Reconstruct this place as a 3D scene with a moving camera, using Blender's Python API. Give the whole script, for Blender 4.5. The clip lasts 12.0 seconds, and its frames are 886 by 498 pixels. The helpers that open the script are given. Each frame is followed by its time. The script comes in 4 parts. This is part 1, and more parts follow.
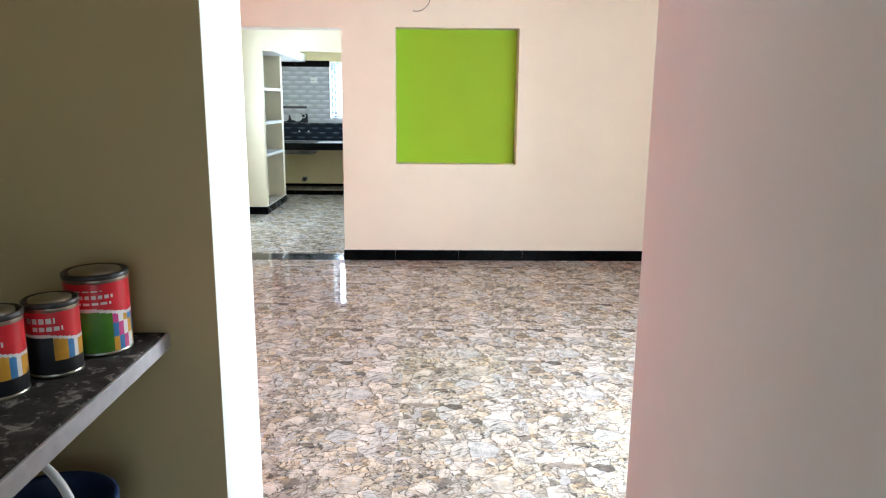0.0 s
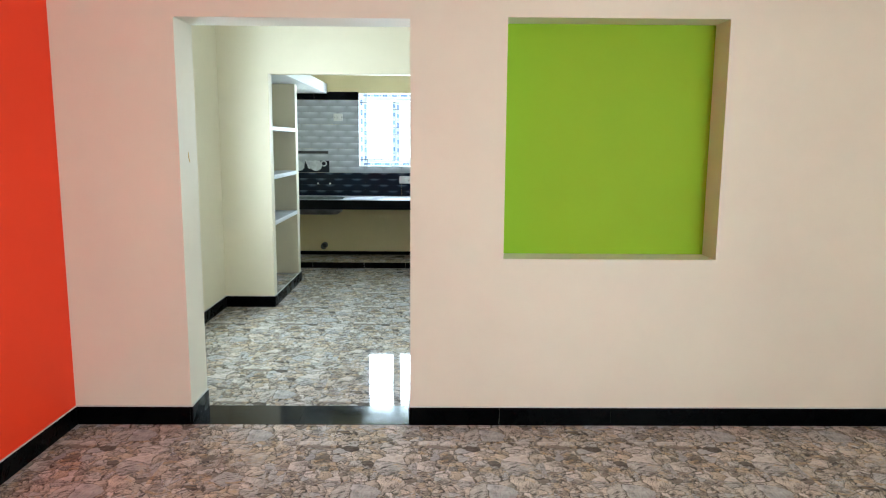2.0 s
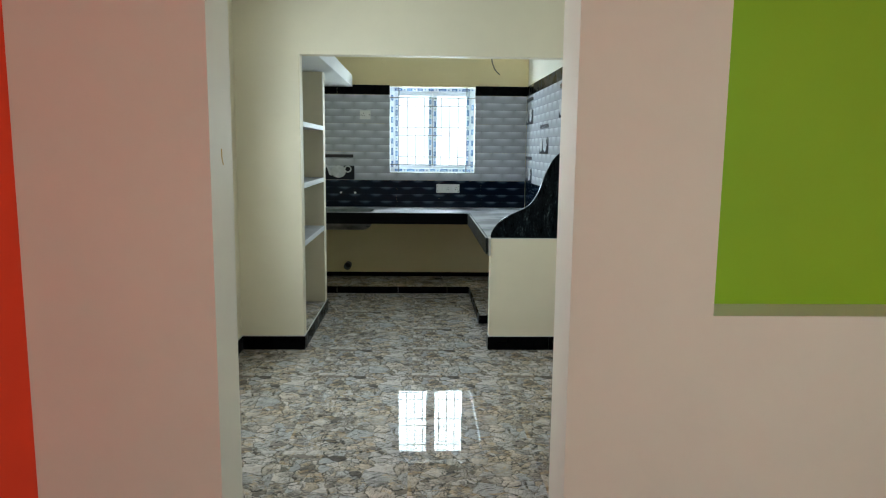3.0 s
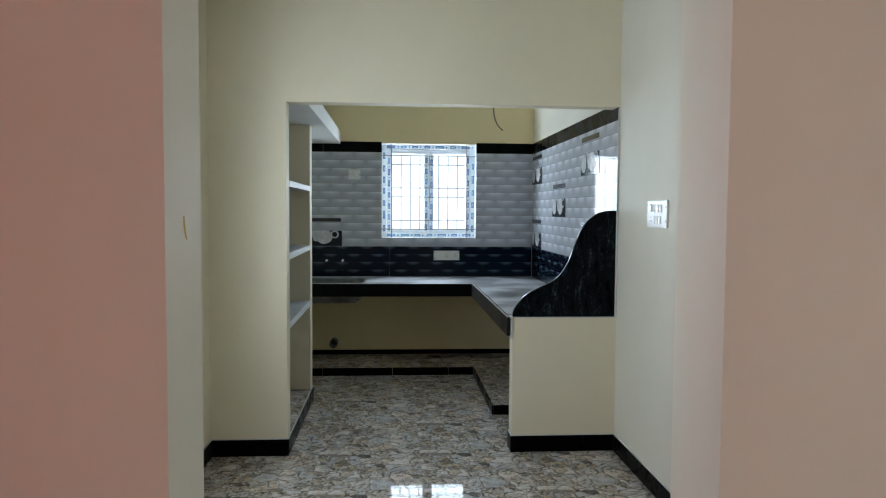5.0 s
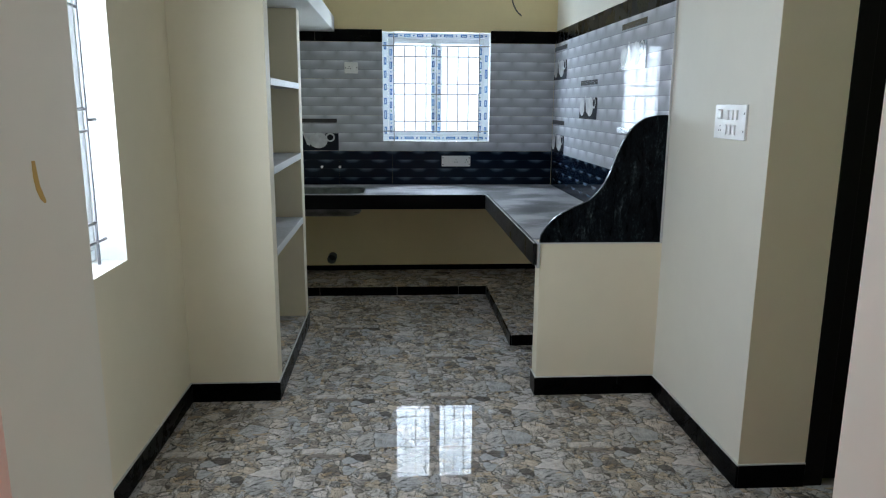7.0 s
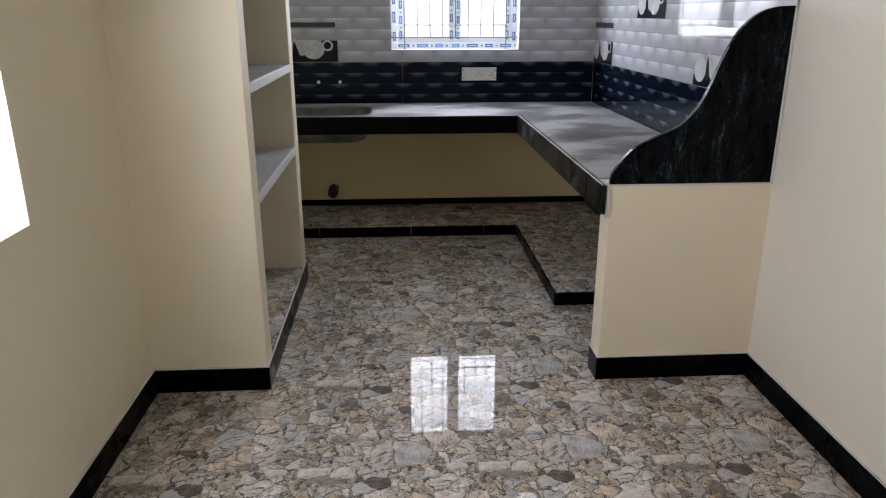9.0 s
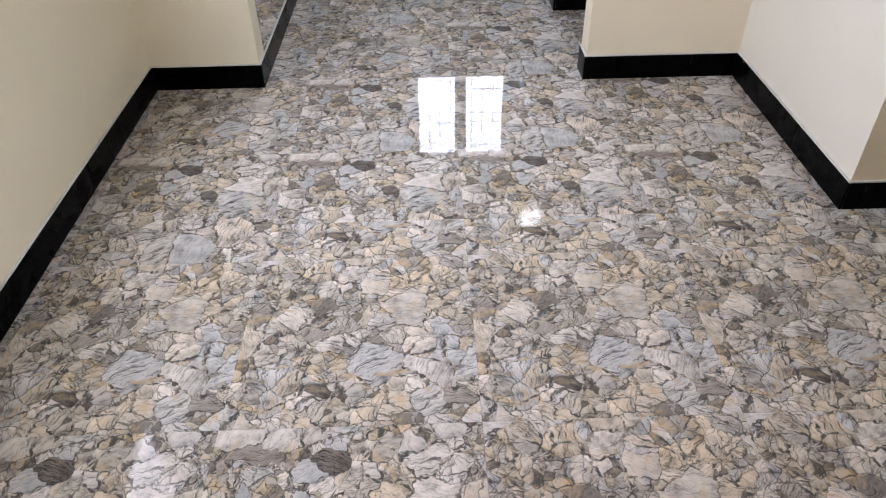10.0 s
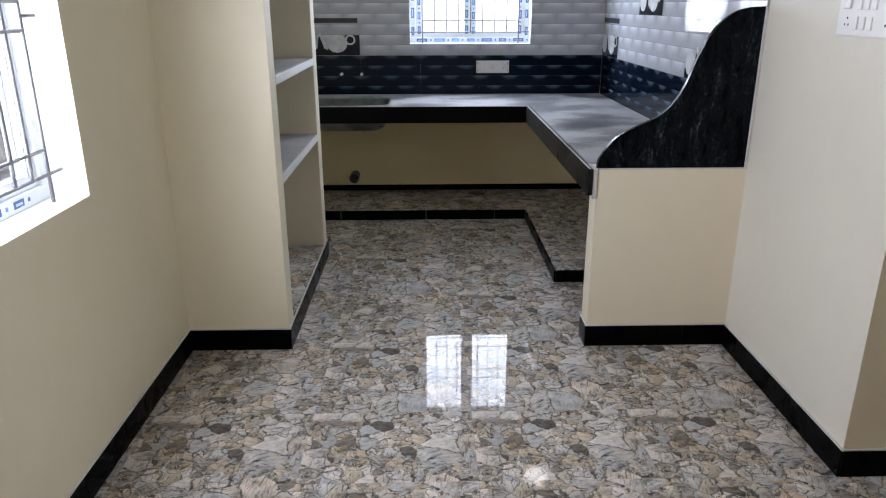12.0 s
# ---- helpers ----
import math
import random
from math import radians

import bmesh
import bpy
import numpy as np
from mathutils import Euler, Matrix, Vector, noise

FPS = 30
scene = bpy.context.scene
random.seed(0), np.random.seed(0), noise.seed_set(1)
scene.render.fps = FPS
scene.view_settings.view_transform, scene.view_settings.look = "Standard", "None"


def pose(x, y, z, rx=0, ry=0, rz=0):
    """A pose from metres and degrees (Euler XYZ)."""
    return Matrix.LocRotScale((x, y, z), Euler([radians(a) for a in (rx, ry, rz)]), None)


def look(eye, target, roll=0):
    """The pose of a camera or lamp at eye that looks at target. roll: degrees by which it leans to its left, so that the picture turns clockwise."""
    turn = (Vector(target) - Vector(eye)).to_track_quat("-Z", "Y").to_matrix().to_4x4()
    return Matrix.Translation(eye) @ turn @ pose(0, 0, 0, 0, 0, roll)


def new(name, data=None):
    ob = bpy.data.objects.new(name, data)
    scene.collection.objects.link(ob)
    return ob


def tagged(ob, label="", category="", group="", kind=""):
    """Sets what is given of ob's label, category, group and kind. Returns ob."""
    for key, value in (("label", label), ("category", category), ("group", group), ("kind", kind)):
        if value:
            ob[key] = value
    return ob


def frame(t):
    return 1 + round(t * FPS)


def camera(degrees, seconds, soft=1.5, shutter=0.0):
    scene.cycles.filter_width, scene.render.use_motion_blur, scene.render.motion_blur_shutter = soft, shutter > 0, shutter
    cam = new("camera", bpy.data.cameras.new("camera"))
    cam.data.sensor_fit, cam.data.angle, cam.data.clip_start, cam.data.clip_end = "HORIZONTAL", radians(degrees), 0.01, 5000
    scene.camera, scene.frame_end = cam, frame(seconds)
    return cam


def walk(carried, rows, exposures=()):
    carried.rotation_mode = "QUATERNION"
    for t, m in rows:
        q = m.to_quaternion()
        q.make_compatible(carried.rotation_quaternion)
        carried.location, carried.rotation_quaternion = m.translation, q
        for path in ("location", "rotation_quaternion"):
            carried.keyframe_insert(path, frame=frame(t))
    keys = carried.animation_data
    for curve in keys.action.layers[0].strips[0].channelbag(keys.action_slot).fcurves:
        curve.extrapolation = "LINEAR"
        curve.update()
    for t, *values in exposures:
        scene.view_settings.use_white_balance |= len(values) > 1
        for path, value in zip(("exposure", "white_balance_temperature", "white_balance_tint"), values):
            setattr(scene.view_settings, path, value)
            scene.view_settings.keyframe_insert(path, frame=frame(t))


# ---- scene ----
cam = camera(64.0, 12.0, soft=1.15)
PATH = [
    (0, (-0.06, 0.216, 1.484), (-0.018, 2.173, 1.078), 0.5),
    (0.2, (-0.068, 0.514, 1.497), (-0.026, 2.471, 1.089), 0.4),
    (0.4, (-0.06, 0.807, 1.499), (-0.019, 2.765, 1.095), 0.3),
    (0.5, (-0.061, 0.966, 1.502), (-0.016, 2.924, 1.096), 0.4),
    (1, (-0.113, 1.771, 1.517), (-0.071, 3.729, 1.109), 0.5),
    (1.5, (-0.278, 2.519, 1.509), (-0.246, 4.496, 1.205), 0.4),
    (2, (-0.721, 3.175, 1.52), (-0.699, 5.152, 1.221), 0.4),
    (2.5, (-1.102, 3.838, 1.493), (-1.08, 5.818, 1.209), 0.5),
    (3, (-1.355, 4.528, 1.465), (-1.291, 6.507, 1.185), 0.6),
    (3.5, (-1.492, 5.129, 1.477), (-1.397, 7.107, 1.195), 0.4),
    (5.3, (-1.563, 5.393, 1.472), (-1.426, 7.386, 1.378), 0.4),
    (5.5, (-1.538, 5.422, 1.477), (-1.409, 7.403, 1.23), 0.4),
    (6, (-1.572, 5.466, 1.491), (-1.438, 7.424, 1.107), 0.5),
    (6.5, (-1.555, 5.689, 1.506), (-1.426, 7.644, 1.105), 0.3),
    (7, (-1.585, 6.065, 1.53), (-1.453, 8.02, 1.127), 0.4),
    (7.2, (-1.607, 6.234, 1.531), (-1.48, 8.189, 1.129), 0.4),
    (8.8, (-1.647, 6.968, 1.477), (-1.524, 8.91, 1.015), -0.1),
    (9, (-1.655, 6.99, 1.452), (-1.535, 8.884, 0.822), -0.0),
    (9.5, (-1.576, 6.914, 1.359), (-1.506, 8.638, 0.348), -0.8),
    (10, (-1.509, 6.818, 1.337), (-1.479, 8.373, 0.08), -1.0),
    (10.5, (-1.541, 6.747, 1.388), (-1.514, 8.26, 0.08), -0.5),
    (11, (-1.588, 6.695, 1.471), (-1.544, 8.246, 0.21), -0.1),
    (11.5, (-1.57, 6.664, 1.477), (-1.528, 8.411, 0.504), -0.2),
    (12, (-1.567, 6.659, 1.489), (-1.525, 8.549, 0.837), -0.1),
]
walk(cam, [(t, look(eye, target, roll)) for t, eye, target, roll in PATH],
     exposures=[(0.0, 1.17, 5750, 1), (0.5, 1.02, 5950, 0), (1.0, 1.0, 5950, -2), (1.5, 1.02, 6000, -3), (2.0, 0.84, 5850, -4), (2.6, 0.14, 6250, -3), (3.5, -0.12, 6100, -1), (5.5, -0.5, 6050, 5), (6.0, -0.46, 6000, 6), (7.0, -0.4, 5950, 6), (8.8, -0.25, 6750, 18),
                (9.5, 0.32, 6700, 19), (10.3, 0.72, 6050, 18), (11.0, 0.71, 5950, 17), (11.5, 0.45, 6050, 17), (12.0, 0.05, 6250, 16)])

# ---- world and light: a bright overcast day outside, no lamp lit indoors ----
world = bpy.data.worlds.new("world")
scene.world = world
world.use_nodes = True
sky = world.node_tree.nodes.new("ShaderNodeTexSky")
sky.sky_type, sky.sun_disc = "NISHITA", False
sky.sun_elevation, sky.sun_rotation = radians(55), radians(60)
world.node_tree.links.new(sky.outputs[0], world.node_tree.nodes["Background"].inputs[0])
world.node_tree.nodes["Background"].inputs[1].default_value = 0.15
sun = new("sun", bpy.data.lights.new("sun", "SUN"))
sun.data.energy, sun.data.angle, sun.data.color = 1.2, radians(12), (1.0, 0.96, 0.9)
sun.matrix_world = look((6, -4, 12), (0, 5, 0))


def daylight(name, x, y, z, towards, width, height, watts, colour=(1, 1, 1), shape="RECTANGLE"):
    """The sky's light in a window's opening, just outside its frame; two unseen ones are added fill."""
    lamp = new(name, bpy.data.lights.new(name, "AREA"))
    lamp.data.shape, lamp.data.size, lamp.data.size_y = shape, width, height
    lamp.data.energy, lamp.data.color = watts, colour
    lamp.matrix_world = look((x, y, z), (x + towards[0], y + towards[1], z))
    return lamp


# one lamp in each clear pane, on the room's side of the glass
for x, w in ((-1.437, 0.318), (-1.024, 0.312)):
    daylight("daylight_kitchen", x, 12.384, 1.66, (0, -1), w, 0.73, 19, (0.79, 0.89, 1.0))
for y, w in ((8.224, 0.32), (8.639, 0.314)):
    daylight("daylight_dining", -2.797, y, 1.513, (1, 0), w, 1.02, 21, (0.87, 0.925, 1.0))
daylight("daylight_living", 2.75, 2.95, 1.62, (-1, 0), 1.9, 1.4, 116, (0.97, 0.98, 1.0))
# added fill from behind the start, lifts the passage and its shelf
daylight("daylight_entrance", -0.03, -1.36, 1.05, (0, 1), 0.86, 1.95, 2.6, (0.98, 0.99, 1.0))
# added fill through an unseen front window, evens the living room's light
daylight("daylight_front", 1.42, 1.40, 1.58, (0, 1), 1.1, 1.3, 44, (0.97, 0.98, 1.0))
daylight("daylight_vent", -0.57, 12.30, 2.73, (0, -1), 0.226, 0.226, 3.2, (0.95, 0.97, 1.0), "ELLIPSE")
SKYGLOW = 1.6


# ---- materials ----
def mix_rgb(nt, factor, a, b, blend="MIX"):
    n = nt.nodes.new("ShaderNodeMix")
    n.data_type, n.blend_type = "RGBA", blend
    for socket, value in ((n.inputs[0], factor), (n.inputs[6], a), (n.inputs[7], b)):
        if hasattr(value, "links"):
            nt.links.new(value, socket)
        elif isinstance(value, (int, float)):
            socket.default_value = value
        else:
            socket.default_value = (*value, 1)
    return n.outputs[2]


def calc(nt, op, a, b=0.0, c=0.0):
    n = nt.nodes.new("ShaderNodeMath")
    n.operation = op
    for socket, value in zip(n.inputs, (a, b, c)):
        if hasattr(value, "links"):
            nt.links.new(value, socket)
        else:
            socket.default_value = value
    return n.outputs[0]


def ramp(nt, value, *stops):
    n = nt.nodes.new("ShaderNodeValToRGB")
    e = n.color_ramp.elements
    while len(e) < len(stops):
        e.new(0.5)
    for el, (at, col) in zip(e, stops):
        el.position = at
        el.color = (*col, 1) if not isinstance(col, (int, float)) else (col, col, col, 1)
    nt.links.new(value, n.inputs[0])
    return n.outputs[0]


def tex(nt, kind, coords, scale, detail=2.0, rough=0.5, distortion=0.0):
    n = nt.nodes.new("ShaderNodeTexNoise" if kind == "noise" else "ShaderNodeTexVoronoi")
    n.inputs["Scale"].default_value = scale
    if kind == "noise":
        n.inputs["Detail"].default_value, n.inputs["Roughness"].default_value = detail, rough
        n.inputs["Distortion"].default_value = distortion
    elif kind != "cells":
        n.feature = kind
    if coords is not None:
        nt.links.new(coords, n.inputs["Vector"])
    return n


def bare(name):
    m = bpy.data.materials.new(name)
    m.use_nodes = True
    nt = m.node_tree
    return m, nt, nt.nodes["Principled BSDF"]


def bump(nt, b, height, strength, distance):
    n = nt.nodes.new("ShaderNodeBump")
    n.inputs["Strength"].default_value, n.inputs["Distance"].default_value = strength, distance
    nt.links.new(height, n.inputs["Height"])
    nt.links.new(n.outputs[0], b.inputs["Normal"])


def plain(name, base, rough=0.5, metal=0.0, vary=0.12, grain=60.0, stain=2.0, relief=0.0, where="Object", spec=0.5):
    """A surface with fine grain and broad stains, both by scale in cycles a metre."""
    m, nt, b = bare(name)
    c = nt.nodes.new("ShaderNodeTexCoord").outputs[where]
    fine = tex(nt, "noise", c, grain, 3).outputs[0]
    broad = tex(nt, "noise", c, stain, 4, 0.6).outputs[0]
    both = calc(nt, "ADD", calc(nt, "MULTIPLY", fine, 0.4), calc(nt, "MULTIPLY", broad, 0.6))
    dark = tuple(v * (1 - vary) for v in base)
    light = tuple(min(1, v * (1 + vary * 0.6)) for v in base)
    nt.links.new(ramp(nt, both, (0.3, dark), (0.7, light)), b.inputs["Base Color"])
    b.inputs["Roughness"].default_value, b.inputs["Metallic"].default_value = rough, metal
    b.inputs["Specular IOR Level"].default_value = spec
    if relief:
        bump(nt, b, fine, 0.5, relief)
    return m


def paint(name, base):
    """Rolled emulsion on plaster: fine stipple, slow unevenness of the trowel, faint scuffs."""
    m, nt, b = bare(name)
    c = nt.nodes.new("ShaderNodeTexCoord").outputs["Object"]
    stipple = tex(nt, "noise", c, 420, 2).outputs[0]
    trowel = tex(nt, "noise", c, 1.7, 3, 0.55).outputs[0]
    scuff = tex(nt, "noise", c, 7, 5, 0.65, 0.6).outputs[0]
    tone = calc(nt, "ADD", calc(nt, "MULTIPLY", trowel, 0.7), calc(nt, "MULTIPLY", scuff, 0.3))
    nt.links.new(ramp(nt, tone, (0.3, tuple(v * 0.955 for v in base)), (0.7, tuple(min(1, v * 1.025) for v in base))), b.inputs["Base Color"])
    b.inputs["Roughness"].default_value = 0.62
    b.inputs["Specular IOR Level"].default_value = 0.3
    h = calc(nt, "ADD", calc(nt, "MULTIPLY", stipple, 0.08), trowel)
    bump(nt, b, h, 0.25, 0.006)
    return m


def scaled(nt, vec, factor, add=None):
    n = nt.nodes.new("ShaderNodeVectorMath")
    n.operation = "MULTIPLY_ADD"
    nt.links.new(vec, n.inputs[0])
    n.inputs[1].default_value = factor
    if add is not None:
        nt.links.new(add, n.inputs[2])
    return n.outputs[0]


def rock_tile():
    """Polished floor tile printed with a bed of broken, striped stones of three sizes."""
    m, nt, b = bare("floor_tile_rock_print")
    co = nt.nodes.new("ShaderNodeTexCoord").outputs["Object"]
    rnd = nt.nodes.new("ShaderNodeObjectInfo").outputs["Random"]
    shift = nt.nodes.new("ShaderNodeCombineXYZ")
    nt.links.new(calc(nt, "MULTIPLY", calc(nt, "FLOOR", calc(nt, "MULTIPLY", rnd, 2.0)), 1.7), shift.inputs[2])
    flat = scaled(nt, co, (1, 1, 0), shift.outputs[0])
    fine = tex(nt, "noise", flat, 70, 4, 0.7).outputs[0]
    wob = tex(nt, "noise", flat, 11, 3, 0.6).outputs["Color"]
    chip = tex(nt, "noise", flat, 46, 2, 0.6).outputs["Color"]
    p = scaled(nt, chip, (0.014, 0.014, 0), scaled(nt, wob, (0.06, 0.06, 0), flat))

    def cells(scale):
        v = tex(nt, "cells", p, scale)
        s = nt.nodes.new("ShaderNodeSeparateColor")
        nt.links.new(v.outputs["Color"], s.inputs[0])
        e = calc(nt, "DIVIDE", tex(nt, "DISTANCE_TO_EDGE", p, scale).outputs["Distance"], scale)
        away = nt.nodes.new("ShaderNodeVectorMath")
        away.operation = "SUBTRACT"
        nt.links.new(p, away.inputs[0])
        nt.links.new(v.outputs["Position"], away.inputs[1])
        lean = nt.nodes.new("ShaderNodeVectorMath")
        lean.operation = "DOT_PRODUCT"
        nt.links.new(away.outputs[0], lean.inputs[0])
        lean.inputs[1].default_value = (0.55 * scale, -0.83 * scale, 0)
        return s.outputs[0], s.outputs[1], s.outputs[2], e, lean.outputs["Value"]

    L, M, S = cells(8.8), cells(17.0), cells(36)
    split = calc(nt, "LESS_THAN", L[1], 0.76)                 # stones broken into middling ones
    gap = calc(nt, "LESS_THAN", L[3], calc(nt, "ADD", calc(nt, "MULTIPLY", fine, 0.018), -0.006))
    crumb = calc(nt, "MAXIMUM", gap, calc(nt, "MULTIPLY", split, calc(nt, "LESS_THAN", M[1], 0.30)))

    def choose(k):
        a = calc(nt, "ADD", calc(nt, "MULTIPLY", L[k], calc(nt, "SUBTRACT", 1.0, split)), calc(nt, "MULTIPLY", M[k], split))
        return calc(nt, "ADD", calc(nt, "MULTIPLY", a, calc(nt, "SUBTRACT", 1.0, crumb)), calc(nt, "MULTIPLY", S[k], crumb))

    tone, way, strength, lean = choose(0), choose(1), choose(2), choose(4)
    em = calc(nt, "MINIMUM", L[3], calc(nt, "ADD", M[3], calc(nt, "SUBTRACT", 1.0, split)))
    edge = calc(nt, "MINIMUM", em, calc(nt, "ADD", S[3], calc(nt, "SUBTRACT", 1.0, crumb)))
    stone = ramp(nt, tone, (0.0, (0.190, 0.172, 0.155)), (0.06, (0.343, 0.299, 0.265)), (0.14, (0.542, 0.500, 0.460)), (0.28, (0.724, 0.635, 0.540)), (0.40, (0.542, 0.544, 0.558)),
                 (0.52, (0.800, 0.735, 0.681)), (0.63, (0.704, 0.580, 0.442)), (0.76, (0.828, 0.762, 0.717)), (0.86, (0.609, 0.608, 0.619)), (0.95, (0.666, 0.562, 0.442)), (1.0, (0.495, 0.489, 0.495)))
    # chips overlap: each is printed paler on one flank and dark under the other
    stone = mix_rgb(nt, 1.0, stone, ramp(nt, calc(nt, "ADD", lean, 0.5), (0.1, 1.03), (0.6, 0.97), (0.95, 0.84)), "MULTIPLY")
    stone = mix_rgb(nt, calc(nt, "MULTIPLY", crumb, 0.8), stone, (0.82, 0.79, 0.73), "MULTIPLY")
    # strata: each stone has its own direction and its own contrast
    turn = nt.nodes.new("ShaderNodeVectorRotate")
    turn.rotation_type = "Z_AXIS"
    nt.links.new(p, turn.inputs["Vector"])
    nt.links.new(calc(nt, "MULTIPLY", calc(nt, "ADD", way, tone), 9.0), turn.inputs["Angle"])
    strata = tex(nt, "noise", scaled(nt, turn.outputs[0], (1.0, 9.0, 1.0)), 15, 6, 0.72, 1.2).outputs[0]
    amount = calc(nt, "ADD", calc(nt, "MULTIPLY", strength, 0.65), 0.30)
    stone = mix_rgb(nt, amount, stone, ramp(nt, strata, (0.37, 0.05), (0.42, 0.38), (0.468, 0.86), (0.58, 1.06)), "MULTIPLY")
    # cracks across the strata
    crack = tex(nt, "DISTANCE_TO_EDGE", scaled(nt, turn.outputs[0], (1.6, 3.4, 1.0)), 13).outputs["Distance"]
    crack = calc(nt, "ADD", crack, calc(nt, "MULTIPLY", fine, 0.10))
    stone = mix_rgb(nt, calc(nt, "MULTIPLY", ramp(nt, crack, (0.05, 0.9), (0.085, 0.0)), calc(nt, "LESS_THAN", way, 0.75)), stone, (0.115, 0.11, 0.095))
    cloud = tex(nt, "noise", flat, 22, 5, 0.7).outputs[0]
    stone = mix_rgb(nt, 0.9, stone, ramp(nt, cloud, (0.30, 0.27), (0.46, 0.76), (0.70, 1.08)), "MULTIPLY")
    rust = tex(nt, "noise", flat, 9, 5, 0.65, 1.4).outputs[0]
    stone = mix_rgb(nt, ramp(nt, rust, (0.56, 0.0), (0.68, 0.6)), stone, (0.56, 0.39, 0.21))
    broken = tex(nt, "noise", flat, 26, 3, 0.6).outputs[0]     # seams fade out and swell along their run
    seam = calc(nt, "SUBTRACT", edge, calc(nt, "MULTIPLY", calc(nt, "SUBTRACT", fine, 0.44), 0.007))
    seam = calc(nt, "ADD", seam, calc(nt, "MULTIPLY", calc(nt, "SUBTRACT", 0.5, broken), 0.008))
    seam = ramp(nt, calc(nt, "MULTIPLY", seam, 100.0), (0.0, 0.95), (0.05, 0.66), (0.15, 0.0))
    flank = ramp(nt, calc(nt, "ADD", lean, 0.5), (0.25, 0.3), (0.7, 1.0))
    stone = mix_rgb(nt, calc(nt, "MULTIPLY", seam, flank), stone, (0.065, 0.065, 0.062))
    nt.links.new(stone, b.inputs["Base Color"])
    where = nt.nodes.new("ShaderNodeNewGeometry").outputs["Position"]
    dust = tex(nt, "noise", where, 3.0, 5, 0.65).outputs[0]
    nt.links.new(ramp(nt, dust, (0.3, 0.004), (0.75, 0.022)), b.inputs["Roughness"])
    bump(nt, b, tex(nt, "noise", where, 4.5, 1).outputs[0], 0.02, 0.008)
    b.inputs["Specular IOR Level"].default_value = 0.07
    return m


def granite(name, base=0.006, rough=0.16, dust=0.0, spec=0.4):
    """Black polished granite with fine sparkle, dusty where dust is more than nought."""
    m, nt, b = bare(name)
    c = nt.nodes.new("ShaderNodeTexCoord").outputs["Object"]
    grain = tex(nt, "noise", c, 320, 3, 0.7).outputs[0]
    col = ramp(nt, grain, (0.45, (base * 0.6, base * 0.65, base * 0.8)), (0.68, (base * 2, base * 2.2, base * 2.6)), (0.82, (base * 6, base * 6.5, base * 7.5)))
    cloud = tex(nt, "noise", c, 4.5, 6, 0.68, 0.9).outputs[0]
    fleck = tex(nt, "noise", c, 38, 4, 0.75).outputs[0]
    if dust:
        f = ramp(nt, calc(nt, "ADD", calc(nt, "MULTIPLY", cloud, 0.75), calc(nt, "MULTIPLY", fleck, 0.25)), (0.60 - dust * 0.3, 0.0), (0.95 - dust * 0.4, 0.85))
        col = mix_rgb(nt, f, col, (0.42, 0.43, 0.45))
    nt.links.new(col, b.inputs["Base Color"])
    nt.links.new(ramp(nt, cloud, (0.3, rough), (0.7, min(1, rough + 0.12 + dust * 0.5))), b.inputs["Roughness"])
    b.inputs["Specular IOR Level"].default_value = spec
    return m


PEACH = paint("paint_peach", (0.82, 0.745, 0.615))
CREAM = paint("paint_cream", (0.79, 0.755, 0.645))
OCHRECREAM = paint("paint_kitchen_ochre_cream", (0.84, 0.72, 0.42))
PALECREAM = paint("paint_dull_cream", (0.73, 0.70, 0.61))
YCREAM = paint("paint_warm_cream", (0.815, 0.745, 0.58))
ORANGE = paint("paint_orange", (0.85, 0.046, 0.011))
GREEN = paint("paint_lime_green", (0.31, 0.505, 0.012))
# entrance cream, with the passage's shade put into a darker, yellower colour
SHADECREAM = paint("paint_cream_shade_tone", (0.52, 0.41, 0.22))
WHITE = paint("paint_white", (0.80, 0.80, 0.77))
FLOOR = rock_tile()
BED = plain("tile_bed_grout", (0.30, 0.28, 0.26), 0.8, grain=200)
SKIRT = granite("skirting_black_granite", 0.0012, 0.22, spec=0.06)
SILL = granite("threshold_black_granite", 0.006, 0.05, dust=0.06, spec=0.16)
COUNTER, nt_t, b_t = bare("counter_granite_dusty")
co_t = nt_t.nodes.new("ShaderNodeTexCoord").outputs["Object"]
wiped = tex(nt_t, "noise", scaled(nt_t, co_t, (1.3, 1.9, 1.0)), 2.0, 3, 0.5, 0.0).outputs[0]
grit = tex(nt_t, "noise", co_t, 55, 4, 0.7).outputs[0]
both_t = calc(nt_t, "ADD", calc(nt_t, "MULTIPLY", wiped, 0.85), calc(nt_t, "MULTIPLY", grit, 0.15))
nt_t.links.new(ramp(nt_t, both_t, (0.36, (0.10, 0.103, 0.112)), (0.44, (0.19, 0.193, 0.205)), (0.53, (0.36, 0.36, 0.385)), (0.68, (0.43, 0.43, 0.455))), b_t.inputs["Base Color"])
nt_t.links.new(ramp(nt_t, wiped, (0.36, 0.4), (0.5, 0.62)), b_t.inputs["Roughness"])
b_t.inputs["Specular IOR Level"].default_value = 0.15
FASCIA = granite("counter_edge_granite", 0.0022, 0.25, spec=0.08)
SCURVE, nt_s, b_s = bare("splash_panel_granite")
co_s = nt_s.nodes.new("ShaderNodeTexCoord").outputs["Object"]
drip = tex(nt_s, "noise", scaled(nt_s, co_s, (5.0, 1.0, 1.8)), 4.0, 6, 0.72, 0.6).outputs[0]
fleck = tex(nt_s, "noise", scaled(nt_s, co_s, (2.0, 1.0, 1.0)), 45, 5, 0.75).outputs[0]
